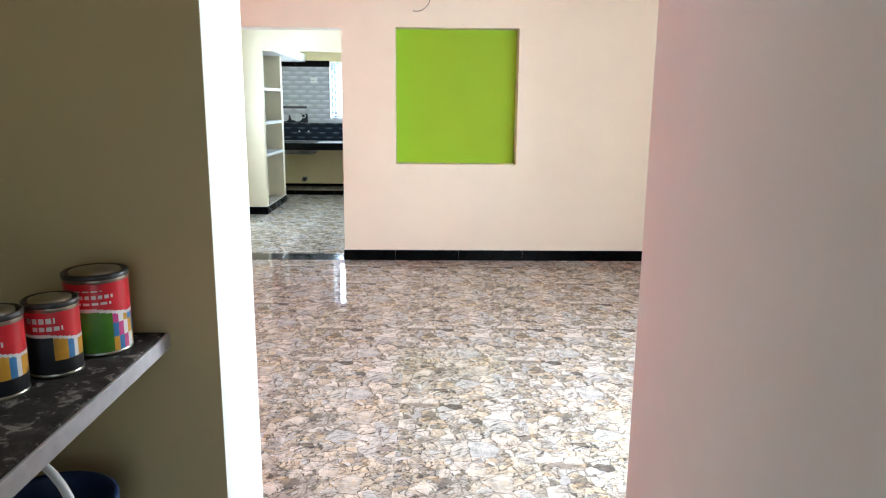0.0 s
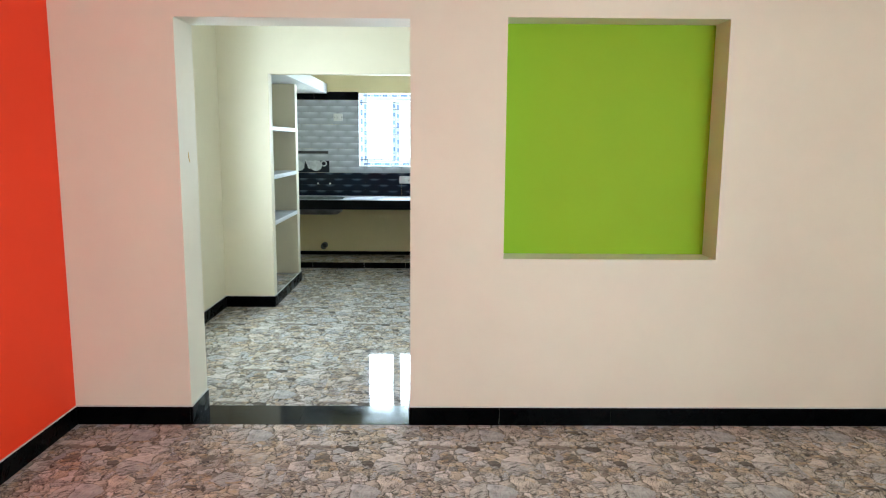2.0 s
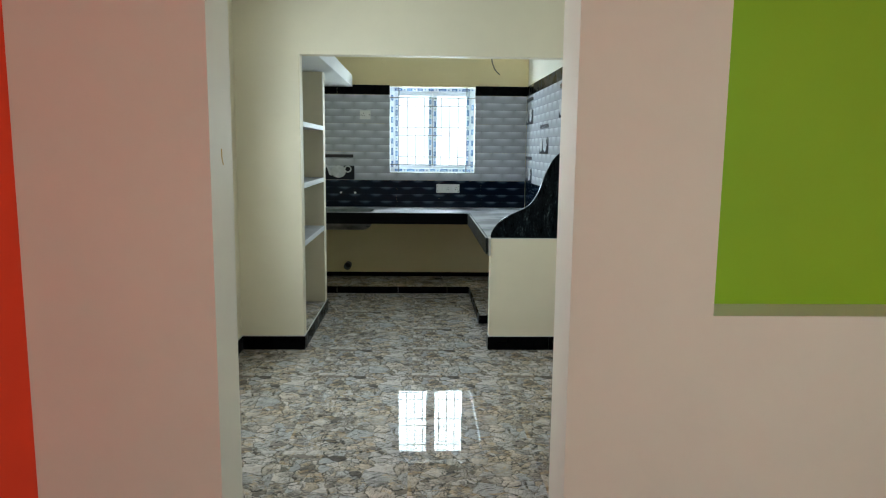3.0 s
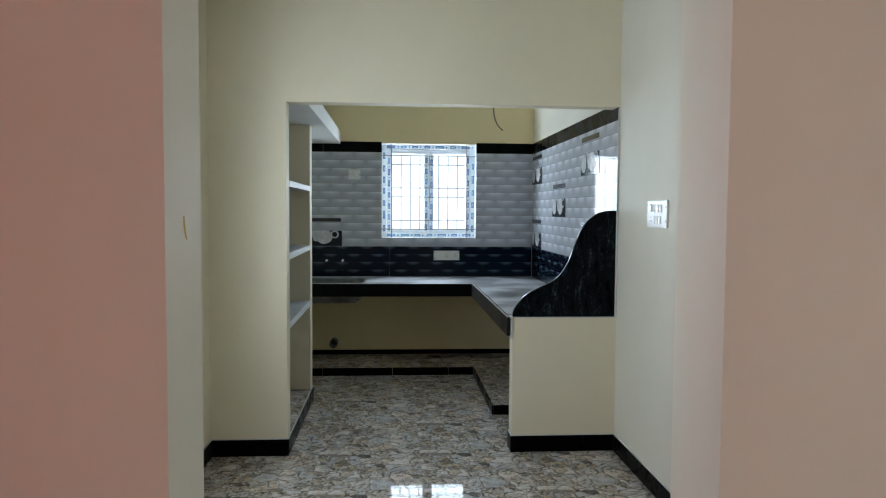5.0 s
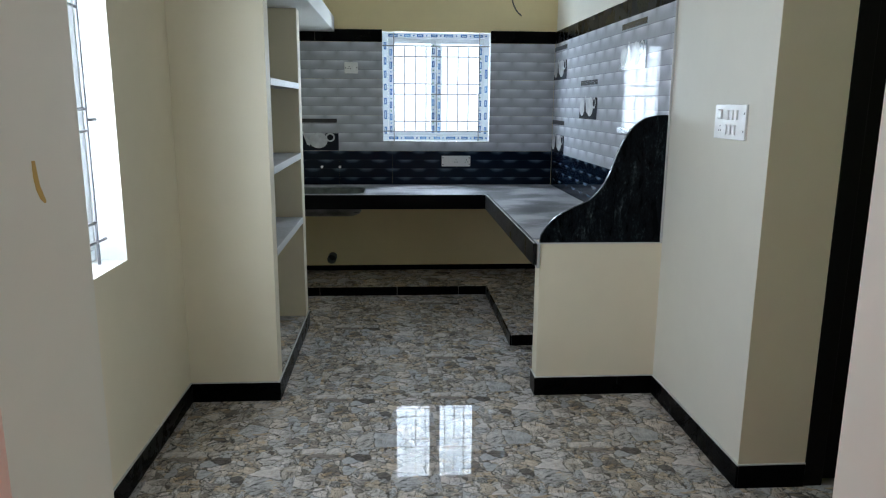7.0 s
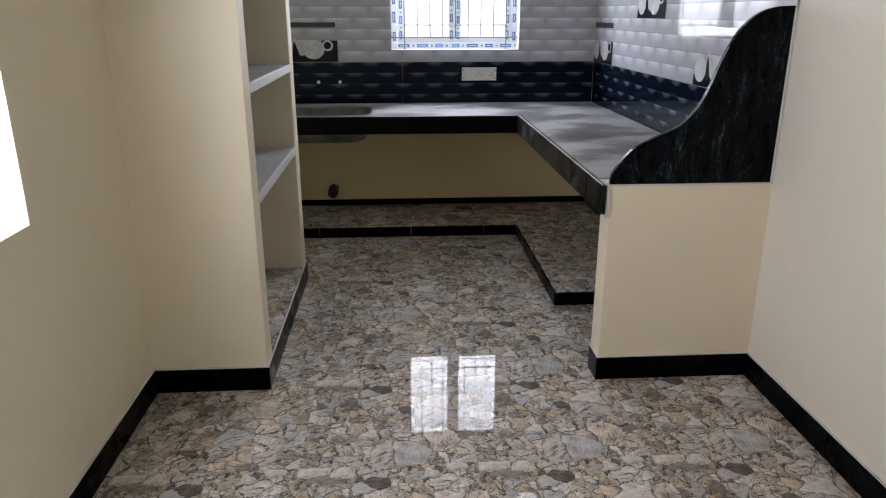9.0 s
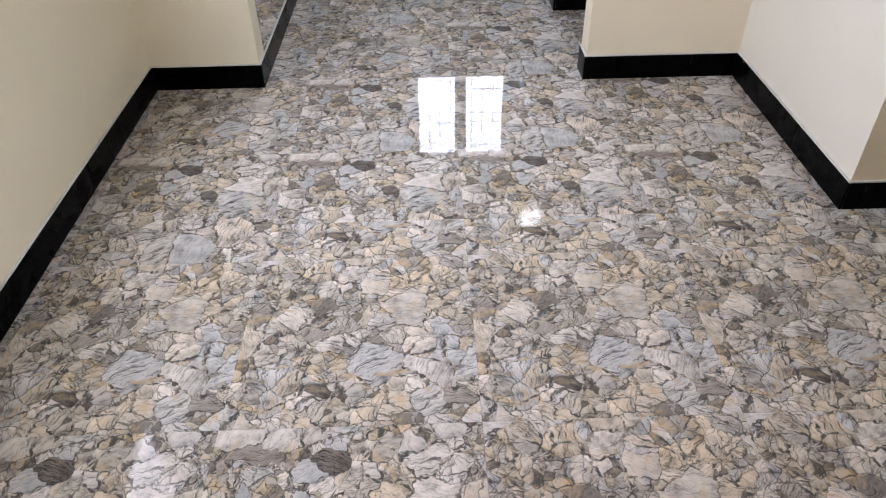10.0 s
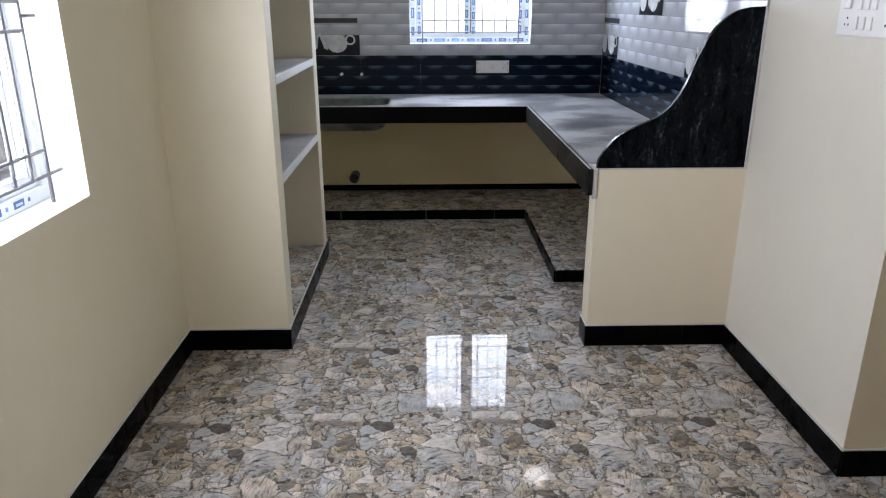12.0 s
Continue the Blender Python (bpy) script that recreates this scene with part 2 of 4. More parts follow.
both_s = calc(nt_s, "ADD", calc(nt_s, "MULTIPLY", drip, 0.6), calc(nt_s, "MULTIPLY", fleck, 0.4))
nt_s.links.new(ramp(nt_s, both_s, (0.46, (0.0015, 0.002, 0.003)), (0.55, (0.005, 0.0075, 0.010)), (0.63, (0.035, 0.044, 0.048)), (0.73, (0.28, 0.30, 0.31))), b_s.inputs["Base Color"])
nt_s.links.new(ramp(nt_s, drip, (0.4, 0.25), (0.7, 0.6)), b_s.inputs["Roughness"])
b_s.inputs["Specular IOR Level"].default_value = 0.06
SLAB = plain("shelf_stone_slab", (0.46, 0.47, 0.49), 0.45, vary=0.3, grain=45, stain=6, relief=0.0008)
SLABEDGE = plain("shelf_edge_paint", (0.74, 0.75, 0.74), 0.55, vary=0.1)
GROUT = plain("white_cement", (0.62, 0.62, 0.60), 0.8, vary=0.15)
PVC = plain("window_white_plastic", (0.84, 0.88, 0.93), 0.3, vary=0.03)
FILM = plain("film_print_blue", (0.04, 0.15, 0.42), 0.35, vary=0.2)
FILMPALE = plain("film_print_pale_lettering", (0.55, 0.66, 0.80), 0.35, vary=0.15)
FILMBLUE = plain("film_print_light_blue", (0.14, 0.34, 0.68), 0.35, vary=0.2)
FILMGREEN = plain("film_print_green", (0.10, 0.32, 0.16), 0.35, vary=0.1)
IRON = plain("grille_grey_enamel", (0.20, 0.20, 0.21), 0.45, vary=0.1)
PLATE = plain("switch_plate_plastic", (0.78, 0.78, 0.76), 0.3, vary=0.03)
ROCKER = plain("switch_rocker_plastic", (0.86, 0.86, 0.84), 0.25, vary=0.02)
BLACK = plain("black_plastic", (0.012, 0.012, 0.013), 0.4, vary=0.2)
STEEL = plain("sink_stainless_steel", (0.55, 0.56, 0.57), 0.28, 1.0, vary=0.12, grain=120)
PIPE = plain("drain_pipe_dark_plastic", (0.05, 0.052, 0.05), 0.5)
CONCRETE, nt_c, b_c = bare("shelf_raw_concrete")
co_c = nt_c.nodes.new("ShaderNodeTexCoord").outputs["Object"]
blot = tex(nt_c, "noise", co_c, 16, 6, 0.7, 0.5).outputs[0]
spat = tex(nt_c, "noise", co_c, 34, 5, 0.62, 0.4).outputs[0]
col_c = ramp(nt_c, blot, (0.36, (0.010, 0.010, 0.010)), (0.52, (0.028, 0.027, 0.026)), (0.68, (0.085, 0.08, 0.078)))
nt_c.links.new(mix_rgb(nt_c, ramp(nt_c, spat, (0.555, 0.0), (0.63, 0.85)), col_c, (0.34, 0.32, 0.28)), b_c.inputs["Base Color"])
b_c.inputs["Roughness"].default_value = 0.8
bump(nt_c, b_c, blot, 0.6, 0.004)
PLASTER = plain("ceiling_white_distemper", (0.80, 0.79, 0.75), 0.8, vary=0.04, grain=80)
DOORWOOD = plain("door_dark_stained_wood", (0.004, 0.0035, 0.003), 0.5, vary=0.4, grain=30, spec=0.12)
STAIN = plain("ochre_colour_patch", (0.55, 0.34, 0.06), 0.6)
COPPER = plain("wire_ends_copper", (0.16, 0.07, 0.045), 0.35, 0.6)
WIRE = plain("cable_grey_sheath", (0.10, 0.09, 0.085), 0.5)
EARTH = plain("ground_earth", (0.25, 0.22, 0.18), 0.9, vary=0.3, grain=6, stain=0.3)


def wall_tile(name, base, light, gloss):
    """Glazed tile printed with bricks in half bond, each shaded lighter towards the middle of its upper edge."""
    m, nt, b = bare(name)
    c = nt.nodes.new("ShaderNodeTexCoord").outputs["Object"]
    xyz = nt.nodes.new("ShaderNodeSeparateXYZ")
    nt.links.new(c, xyz.inputs[0])
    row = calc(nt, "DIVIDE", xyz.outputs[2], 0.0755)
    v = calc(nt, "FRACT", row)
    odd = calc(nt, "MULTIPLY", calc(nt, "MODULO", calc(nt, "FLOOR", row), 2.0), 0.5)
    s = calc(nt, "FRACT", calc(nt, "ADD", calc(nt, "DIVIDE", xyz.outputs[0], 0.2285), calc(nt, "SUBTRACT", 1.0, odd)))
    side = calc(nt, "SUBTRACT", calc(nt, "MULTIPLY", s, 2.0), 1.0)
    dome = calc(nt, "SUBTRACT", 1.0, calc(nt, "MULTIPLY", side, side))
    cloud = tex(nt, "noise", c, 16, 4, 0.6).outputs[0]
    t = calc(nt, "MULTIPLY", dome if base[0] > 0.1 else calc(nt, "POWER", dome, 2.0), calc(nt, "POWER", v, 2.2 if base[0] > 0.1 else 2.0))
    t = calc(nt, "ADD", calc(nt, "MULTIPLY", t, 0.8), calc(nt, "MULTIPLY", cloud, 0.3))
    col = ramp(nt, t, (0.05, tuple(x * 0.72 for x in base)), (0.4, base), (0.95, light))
    b.inputs["Specular IOR Level"].default_value = 0.03 if base[0] > 0.1 else 0.12
    line = calc(nt, "LESS_THAN", v, 0.05)
    col = mix_rgb(nt, calc(nt, "MULTIPLY", line, 0.55), col, tuple(x * 0.45 for x in base))
    if base[0] < 0.1:
        # dark glaze only: a thin highlight painted along each brick's top edge
        top_highlight = calc(nt, "GREATER_THAN", v, 0.955)
        col = mix_rgb(nt, calc(nt, "MULTIPLY", top_highlight, 0.3), col, (0.075, 0.10, 0.13))
    nt.links.new(col, b.inputs["Base Color"])
    b.inputs["Roughness"].default_value = gloss
    return m


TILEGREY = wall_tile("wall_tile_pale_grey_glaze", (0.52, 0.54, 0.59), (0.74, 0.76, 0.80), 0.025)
TILEDARK = wall_tile("wall_tile_blue_black_glaze", (0.006, 0.012, 0.025), (0.11, 0.15, 0.20), 0.05)
DECORWHITE = plain("decor_print_white", (0.66, 0.68, 0.70), 0.12, vary=0.25, grain=30, stain=12, spec=0.03)
DECORDARK = plain("decor_print_black", (0.012, 0.015, 0.022), 0.1, spec=0.1)
DECORSTRIP = plain("decor_print_mosaic_black", (0.035, 0.035, 0.04), 0.2, vary=0.5, grain=140)


# ---- building blocks ----
def box(bm, x0, x1, y0, y1, z0, z1):
    v = [bm.verts.new(p) for p in ((x0, y0, z0), (x1, y0, z0), (x1, y1, z0), (x0, y1, z0), (x0, y0, z1), (x1, y0, z1), (x1, y1, z1), (x0, y1, z1))]
    for f in ((0, 3, 2, 1), (4, 5, 6, 7), (0, 1, 5, 4), (1, 2, 6, 5), (2, 3, 7, 6), (3, 0, 4, 7)):
        bm.faces.new([v[i] for i in f])


def soft_box(x0, x1, y0, y1, z0, z1, r=0.003, steps=2):
    bm = bmesh.new()
    box(bm, x0, x1, y0, y1, z0, z1)
    bmesh.ops.bevel(bm, geom=bm.edges[:], offset=r, segments=steps, profile=0.5, affect="EDGES")
    return bm


def hard_box(*a):
    bm = bmesh.new()
    box(bm, *a)
    return bm


def tube(bm, points, r, sides=8):
    """A round bar along a line of points."""
    pts = [Vector(p) for p in points]
    rings = []
    for i, p in enumerate(pts):
        d = (pts[min(i + 1, len(pts) - 1)] - pts[max(i - 1, 0)]).normalized()
        a = d.orthogonal().normalized() if i == 0 else (rings_a - d * rings_a.dot(d)).normalized()
        rings_a = a
        b = d.cross(a)
        rings.append([bm.verts.new(p + r * (math.cos(2 * math.pi * k / sides) * a + math.sin(2 * math.pi * k / sides) * b)) for k in range(sides)])
    for q, s in zip(rings, rings[1:]):
        for k in range(sides):
            bm.faces.new((q[k], q[(k + 1) % sides], s[(k + 1) % sides], s[k]))
    bm.faces.new(rings[0][::-1])
    bm.faces.new(rings[-1])


def lathe(bm, profile, x, y, z, sides=32):
    """A turned shape about a vertical axis: profile of (radius, height)."""
    rings = [[bm.verts.new((x + r * math.cos(2 * math.pi * k / sides), y + r * math.sin(2 * math.pi * k / sides), z + h)) for k in range(sides)] for r, h in profile]
    for q, s in zip(rings, rings[1:]):
        for k in range(sides):
            bm.faces.new((q[k], q[(k + 1) % sides], s[(k + 1) % sides], s[k]))
    bm.faces.new(rings[0][::-1])
    bm.faces.new(rings[-1])


def finish(name, bm, material, smooth=False):
    bmesh.ops.recalc_face_normals(bm, faces=bm.faces[:])
    me = bpy.data.meshes.new(name)
    bm.to_mesh(me)
    bm.free()
    for mt in (material if isinstance(material, (list, tuple)) else [material]):
        me.materials.append(mt)
    if smooth:
        for p in me.polygons:
            p.use_smooth = True
    return me


def thing(name, bm, material, label, category, kind="", group="", smooth=False):
    return tagged(new(name, finish(name, bm, material, smooth)), label, category, group, kind)


def base_of(name, x, y, z, label, category, kind="", group=""):
    ob = new(name)
    ob.empty_display_size = 0.05
    ob.location = (x, y, z)
    return tagged(ob, label, category, group, kind)


def part(name, bm, material, parent, label="", smooth=False):
    """One mesh under a thing or under a part, its shape given in the world's metres."""
    ob = new(name, finish(name, bm, material, smooth))
    ob.parent = parent
    if parent.parent is None:
        ob.matrix_parent_inverse = Matrix.Translation(parent.location).inverted()
    return tagged(ob, label)


def wall(name, along, face0, face1, u0, u1, z0, z1, holes, materials, label):
    """A wall from face0 to face1 across, u0 to u1 along, with openings (u0, u1, z0, z1) right through it.
    materials: (towards face0's side, towards face1's side, reveals and ends)."""
    us = sorted({u0, u1, *[h[0] for h in holes], *[h[1] for h in holes]})
    zs = sorted({z0, z1, *[h[2] for h in holes], *[h[3] for h in holes]})
    solid = {}
    for i in range(len(us) - 1):
        for j in range(len(zs) - 1):
            cu, cz = (us[i] + us[i + 1]) / 2, (zs[j] + zs[j + 1]) / 2
            solid[i, j] = not any(h[0] < cu < h[1] and h[2] < cz < h[3] for h in holes)
    bm = bmesh.new()
    got = {}

    def v(u, w, z):
        key = (round(u, 4), round(w, 4), round(z, 4))
        if key not in got:
            got[key] = bm.verts.new((u, w, z) if along == "x" else (w, u, z))
        return got[key]

    def face(a, b, c, d, mat):
        bm.faces.new((a, b, c, d)).material_index = mat

    for (i, j), s in solid.items():
        if not s:
            continue
        a, b, c, d = us[i], us[i + 1], zs[j], zs[j + 1]
        face(v(a, face0, c), v(b, face0, c), v(b, face0, d), v(a, face0, d), 0)
        face(v(a, face1, c), v(b, face1, c), v(b, face1, d), v(a, face1, d), 1)
        for di, dj, e in ((-1, 0, (a, c, a, d)), (1, 0, (b, c, b, d)), (0, -1, (a, c, b, c)), (0, 1, (a, d, b, d))):
            if not solid.get((i + di, j + dj), False):
                face(v(e[0], face0, e[1]), v(e[2], face0, e[3]), v(e[2], face1, e[3]), v(e[0], face1, e[1]), 2)
    return thing(name, bm, list(materials), label, "wall", "structure")


# ---- the shell ----
H = 3.05
XL, XR = -2.65, 2.16            # living room and dining side walls
Y0, Y1, Y2 = 1.78, 6.841, 7.11  # entrance wall's inner face, dividing wall
KX, KY, YP = -0.207, 12.267, 9.595  # kitchen side wall, back wall, kitchen front

thing("ground", hard_box(-60, 60, -50, 70, -0.62, -0.45), EARTH, "bare earth ground outside the house", "ground", "structure")
thing("floor", hard_box(-2.9, 2.4, -1.2, 12.45, -0.16, -0.009), BED, "cement bed under the polished floor tiles", "floor", "structure")
thing("ceiling", hard_box(-2.9, 2.4, -1.2, 12.45, H, H + 0.14), PLASTER, "plain white painted ceiling slab", "ceiling", "structure")

wall("wall_west_living", "y", XL - 0.23, XL, -1.2, 7.0, -0.15, H, [], (WHITE, ORANGE, WHITE), "bright orange painted side wall of the living room")
wall("wall_west_dining", "y", XL - 0.23, XL, 7.0, 12.455, -0.15, H, [(7.97, 8.89, 0.912, 2.115)], (WHITE, YCREAM, WHITE), "cream side wall with a deep grilled window")
wall("wall_east", "y", XR, XR + 0.23, 1.6, 12.455, -0.15, H, [(2.15, 3.75, 0.9, 2.1)], (PEACH, WHITE, WHITE), "peach-painted side wall of the living room")
wall("wall_dividing", "x", Y1, Y2, XL, XR, -0.15, H, [(-2.03, -0.851, -0.15, 2.126), (-0.363, 0.755, 0.914, 2.137)], (PEACH, CREAM, CREAM), "peach wall with a square doorway and a lime green niche")
wall("wall_kitchen_back", "x", KY, KY + 0.23, XL, XR, -0.15, H, [(-1.69, -0.774, 1.206, 2.115), (-0.70, -0.44, 2.60, 2.86)], (OCHRECREAM, WHITE, WHITE), "ochre-cream kitchen end wall with window and vent opening")
wall("wall_kitchen_side", "y", KX, KX + 0.21, 8.62, KY, -0.15, H, [], (PALECREAM, CREAM, YCREAM), "cream wall between dining space and bedroom")
wall("wall_bedroom", "x", 8.62, 8.80, KX + 0.21, 1.6, -0.15, H, [(0.075, 0.935, -0.15, 2.1)], (YCREAM, YCREAM, YCREAM), "cream wall with the bedroom door")
wall("wall_passage_end", "y", 1.6, 1.75, Y2, 12.2, -0.15, H, [], (CREAM, CREAM, CREAM), "plain cream wall closing the passage")
wall("wall_entrance", "x", 1.504, Y0, XL, -0.456, -0.15, H, [], (SHADECREAM, WHITE, WHITE), "cream wall end beside the entrance passage, coloured darker for shade, white on its narrow edge")
wall("wall_passage_side", "y", 0.444, 0.674, -1.2, 1.84, -0.15, H, [], (WHITE, PEACH, WHITE), "off-white side wall of the entrance passage")
# the window hole is added only to let the front fill lamp in
wall("wall_front", "x", 1.60, 1.84, 0.674, XR, -0.15, H, [(0.92, 1.92, 0.9, 2.1)], (PEACH, PEACH, PEACH), "peach front wall of the living room, its unseen window added for light")
# unseen wall; its doorway is added for the entrance fill lamp
wall("wall_entry_back", "x", -1.43, -1.2, XL, 0.674, -0.15, H, [(-0.48, 0.42, -0.01, 2.06)], (PEACH, PEACH, PEACH), "plain unseen wall with a doorway added to let light in")
wall("wall_cupboard", "y", -1.25, -1.05, -1.2, 1.504, -0.15, H, [], (SHADECREAM, SHADECREAM, SHADECREAM), "cream wall behind the entrance shelves, coloured darker for shade")
thing("wall_niche_back", hard_box(-0.3635, 0.7555, 7.034, Y2 - 0.001, 0.9135, 2.1375), GREEN, "lime green painted back of the wall niche", "wall", "structure")
wall("wall_kitchen_front", "x", YP, YP + 0.115, XL, KX, -0.15, H, [(-2.2, -0.845, -0.15, 2.103), (-0.845, KX, 0.826, 2.103)], (YCREAM, YCREAM, YCREAM), "cream beam, pier and low wall round the kitchen opening")

# the round vent opening is lined with a square block that has a round bore
bm = bmesh.new()
ring = [[], []]
for k in range(32):
    a = 2 * math.pi * (k + 0.5) / 32
    s = 0.13 / max(abs(math.cos(a)), abs(math.sin(a)))
    ring[0].append([bm.verts.new((-0.57 + s * math.cos(a), y, 2.73 + s * math.sin(a))) for y in (KY, KY + 0.23)])
    ring[1].append([bm.verts.new((-0.57 + 0.115 * math.cos(a), y, 2.73 + 0.115 * math.sin(a))) for y in (KY, KY + 0.23)])
for k in range(32):
    o, i = ring[0], ring[1]
    n = (k + 1) % 32
    bm.faces.new((o[k][0], o[n][0], i[n][0], i[k][0]))
    bm.faces.new((o[k][1], o[n][1], i[n][1], i[k][1]))
    bm.faces.new((i[k][0], i[n][0], i[n][1], i[k][1]))
thing("vent_lining", bm, YCREAM, "round cream vent opening high in the wall", "wall", "structure")

GLOW, gnt, gb = bare("overcast_sky_glow")
gb.inputs["Base Color"].default_value = (0.8, 0.85, 0.9, 1)
gb.inputs["Emission Color"].default_value = (0.93, 0.97, 1.0, 1)
gb.inputs["Emission Strength"].default_value = SKYGLOW
thing("backdrop_north", hard_box(-6, 4, 15.0, 15.02, -0.45, 6), GLOW, "white overcast sky beyond the kitchen window", "backdrop", "structure")
thing("backdrop_west", hard_box(-6.02, -6.0, 4, 13, -0.45, 6), GLOW, "white overcast sky beyond the dining window", "backdrop", "structure")


# ---- windows with their protective film and iron grilles ----
GLASS, nt_g, b_g = bare("window_clear_glass")
b_g.inputs["Transmission Weight"].default_value, b_g.inputs["Roughness"].default_value = 1.0, 0.0
b_g.inputs["IOR"].default_value = 1.45


def window(name, along, u0, u1, z0, z1, inner, outward, label):
    """A two-leaf plastic window in a deep opening. inner: where the frame's room side lies; outward: +1 or -1."""
    def b(ua, ub, wa, wb, za, zb, r=0.003):
        w = sorted((inner + outward * wa, inner + outward * wb))
        return soft_box(ua, ub, *w, za, zb, r) if along == "x" else soft_box(*w, ua, ub, za, zb, r)
    cx = (u0 + u1) / 2
    ob = base_of(name, *((cx, inner, z0) if along == "x" else (inner, cx, z0)), label, "window", "structure")
    f = 0.045
    for k, a in enumerate(((u0, u1, z0, z0 + f), (u0, u1, z1 - f, z1), (u0, u0 + f, z0 + f, z1 - f), (u1 - f, u1, z0 + f, z1 - f))):
        part("window_frame", b(a[0], a[1], 0, 0.07, a[2], a[3]), PVC, ob)
    rng = random.Random(len(name))
    for left in (True, False):
        a0, a1 = (u0 + f + 0.001, cx + 0.002) if left else (cx + 0.004, u1 - f - 0.001)
        sash = part("sash", b(a0, a0 + 0.048, 0.012, 0.055, z0 + f + 0.001, z1 - f - 0.001), PVC, ob)
        part("stile", b(a1 - 0.048, a1, 0.012, 0.055, z0 + f + 0.001, z1 - f - 0.001), PVC, sash)
        part("rail", b(a0 + 0.048, a1 - 0.048, 0.012, 0.055, z0 + f + 0.001, z0 + f + 0.045), PVC, sash)
        part("rail", b(a0 + 0.048, a1 - 0.048, 0.012, 0.055, z1 - f - 0.045, z1 - f - 0.001), PVC, sash)
        pane = part("pane", b(a0 + 0.04, a1 - 0.04, 0.03, 0.034, z0 + f + 0.04, z1 - f - 0.04, 0.0005), GLASS, sash)
        pane.visible_shadow = False
        # printed strips of the protective film, up both stiles
        for c0 in (a0 + 0.010, a1 - 0.038):
            z = z0 + 0.07
            while z < z1 - 0.14:
                n = rng.choice((0.055, 0.06, 0.05))
                part("film_print", b(c0 + 0.003, c0 + 0.024, 0.0105, 0.0118, z, z + n, 0.0003), rng.choice((FILM, FILM, FILMBLUE)), sash)
                part("film_lettering", b(c0 + 0.009, c0 + 0.017, 0.0098, 0.0104, z + 0.008, z + n - 0.008, 0.0002), FILMPALE, sash)
                part("film_dot", b(c0 + 0.009, c0 + 0.019, 0.0105, 0.0118, z + n + 0.020, z + n + 0.030, 0.0003), rng.choice((FILMGREEN, FILMBLUE)), sash)
                z += n + rng.choice((0.05, 0.058))
    for za in (z0 + 0.010, z1 - 0.036):
        u = u0 + 0.05
        while u < u1 - 0.12:
            n = rng.choice((0.055, 0.08, 0.08))
            part("film_print", b(u, u + n, -0.0015, -0.0003, za + 0.003, za + 0.025, 0.0003), rng.choice((FILM, FILM, FILMBLUE)), ob)
            part("film_lettering", b(u + 0.01, u + n - 0.01, -0.0022, -0.0016, za + 0.009, za + 0.017, 0.0002), FILMPALE, ob)
            part("film_dot", b(u + n + 0.022, u + n + 0.034, -0.0015, -0.0003, za + 0.008, za + 0.02, 0.0003), rng.choice((FILM, FILMBLUE)), ob)
            u += n + rng.choice((0.055, 0.065))
    for ua in (u0 + 0.008, u1 - 0.036) if along == "x" else ():
        z = z0 + 0.06
        while z < z1 - 0.12:
            n = rng.choice((0.055, 0.075, 0.06))
            part("film_print", b(ua + 0.003, ua + 0.024, -0.0015, -0.0003, z, z + n, 0.0003), rng.choice((FILM, FILM, FILMBLUE)), ob)
            part("film_lettering", b(ua + 0.009, ua + 0.017, -0.0022, -0.0016, z + 0.009, z + n - 0.009, 0.0002), FILMPALE, ob)
            z += n + rng.choice((0.05, 0.065))
    return ob


window("window_1", "x", -1.69, -0.774, 1.206, 2.115, KY + 0.09, 1, "two-leaf white plastic window still wearing blue printed film")
window("window_2", "y", 7.97, 8.89, 0.912, 2.115, XL - 0.12, -1, "tall white plastic window still wearing blue printed film")


def grille(along, u0, u1, z0, z1, at, uprights, levels, r, label, pins=()):
    ob = base_of("window_grille", *(((u0 + u1) / 2, at, z0) if along == "x" else (at, (u0 + u1) / 2, z0)), label, "grille")
    def bar(a, b_, name, r):
        bm = bmesh.new()
        p = [(u, at, z) if along == "x" else (at, u, z) for u, z in (a, b_)]
        tube(bm, p, r, 8)
        part(name, bm, IRON, ob, smooth=True)
    for k, u in enumerate(uprights):
        end = k in (0, len(uprights) - 1)
        bar((u, z0 if end else levels[0]), (u, z1 if end else levels[-1]), "upright", r)
    for k, z in enumerate(levels):
        pinned = k in (0, len(levels) - 1)
        bar((u0 if pinned else uprights[0], z), (u1 if pinned else uprights[-1], z), "crossbar", r * 0.95)
    for z in pins:
        bar((u0, z), (uprights[0], z), "wall_pin", r * 0.95)
        bar((uprights[-1], z), (u1, z), "wall_pin", r * 0.95)
    return ob


grille("x", -1.69, -0.774, 1.206, 2.115, KY + 0.045, [-1.594 + 0.0915 * k for k in range(9)], (1.29, 1.375, 1.604, 1.691, 1.917, 2.005), 0.0048, "grey welded iron grille inside the kitchen window")
grille("y", 7.97, 8.89, 0.912, 2.115, XL - 0.075, [8.078 + 0.0915 * k for k in range(9)], (1.0, 1.075, 1.42, 1.50, 1.86, 1.94, 2.04), 0.006, "grey welded iron grille inside the tall window", (1.46,))


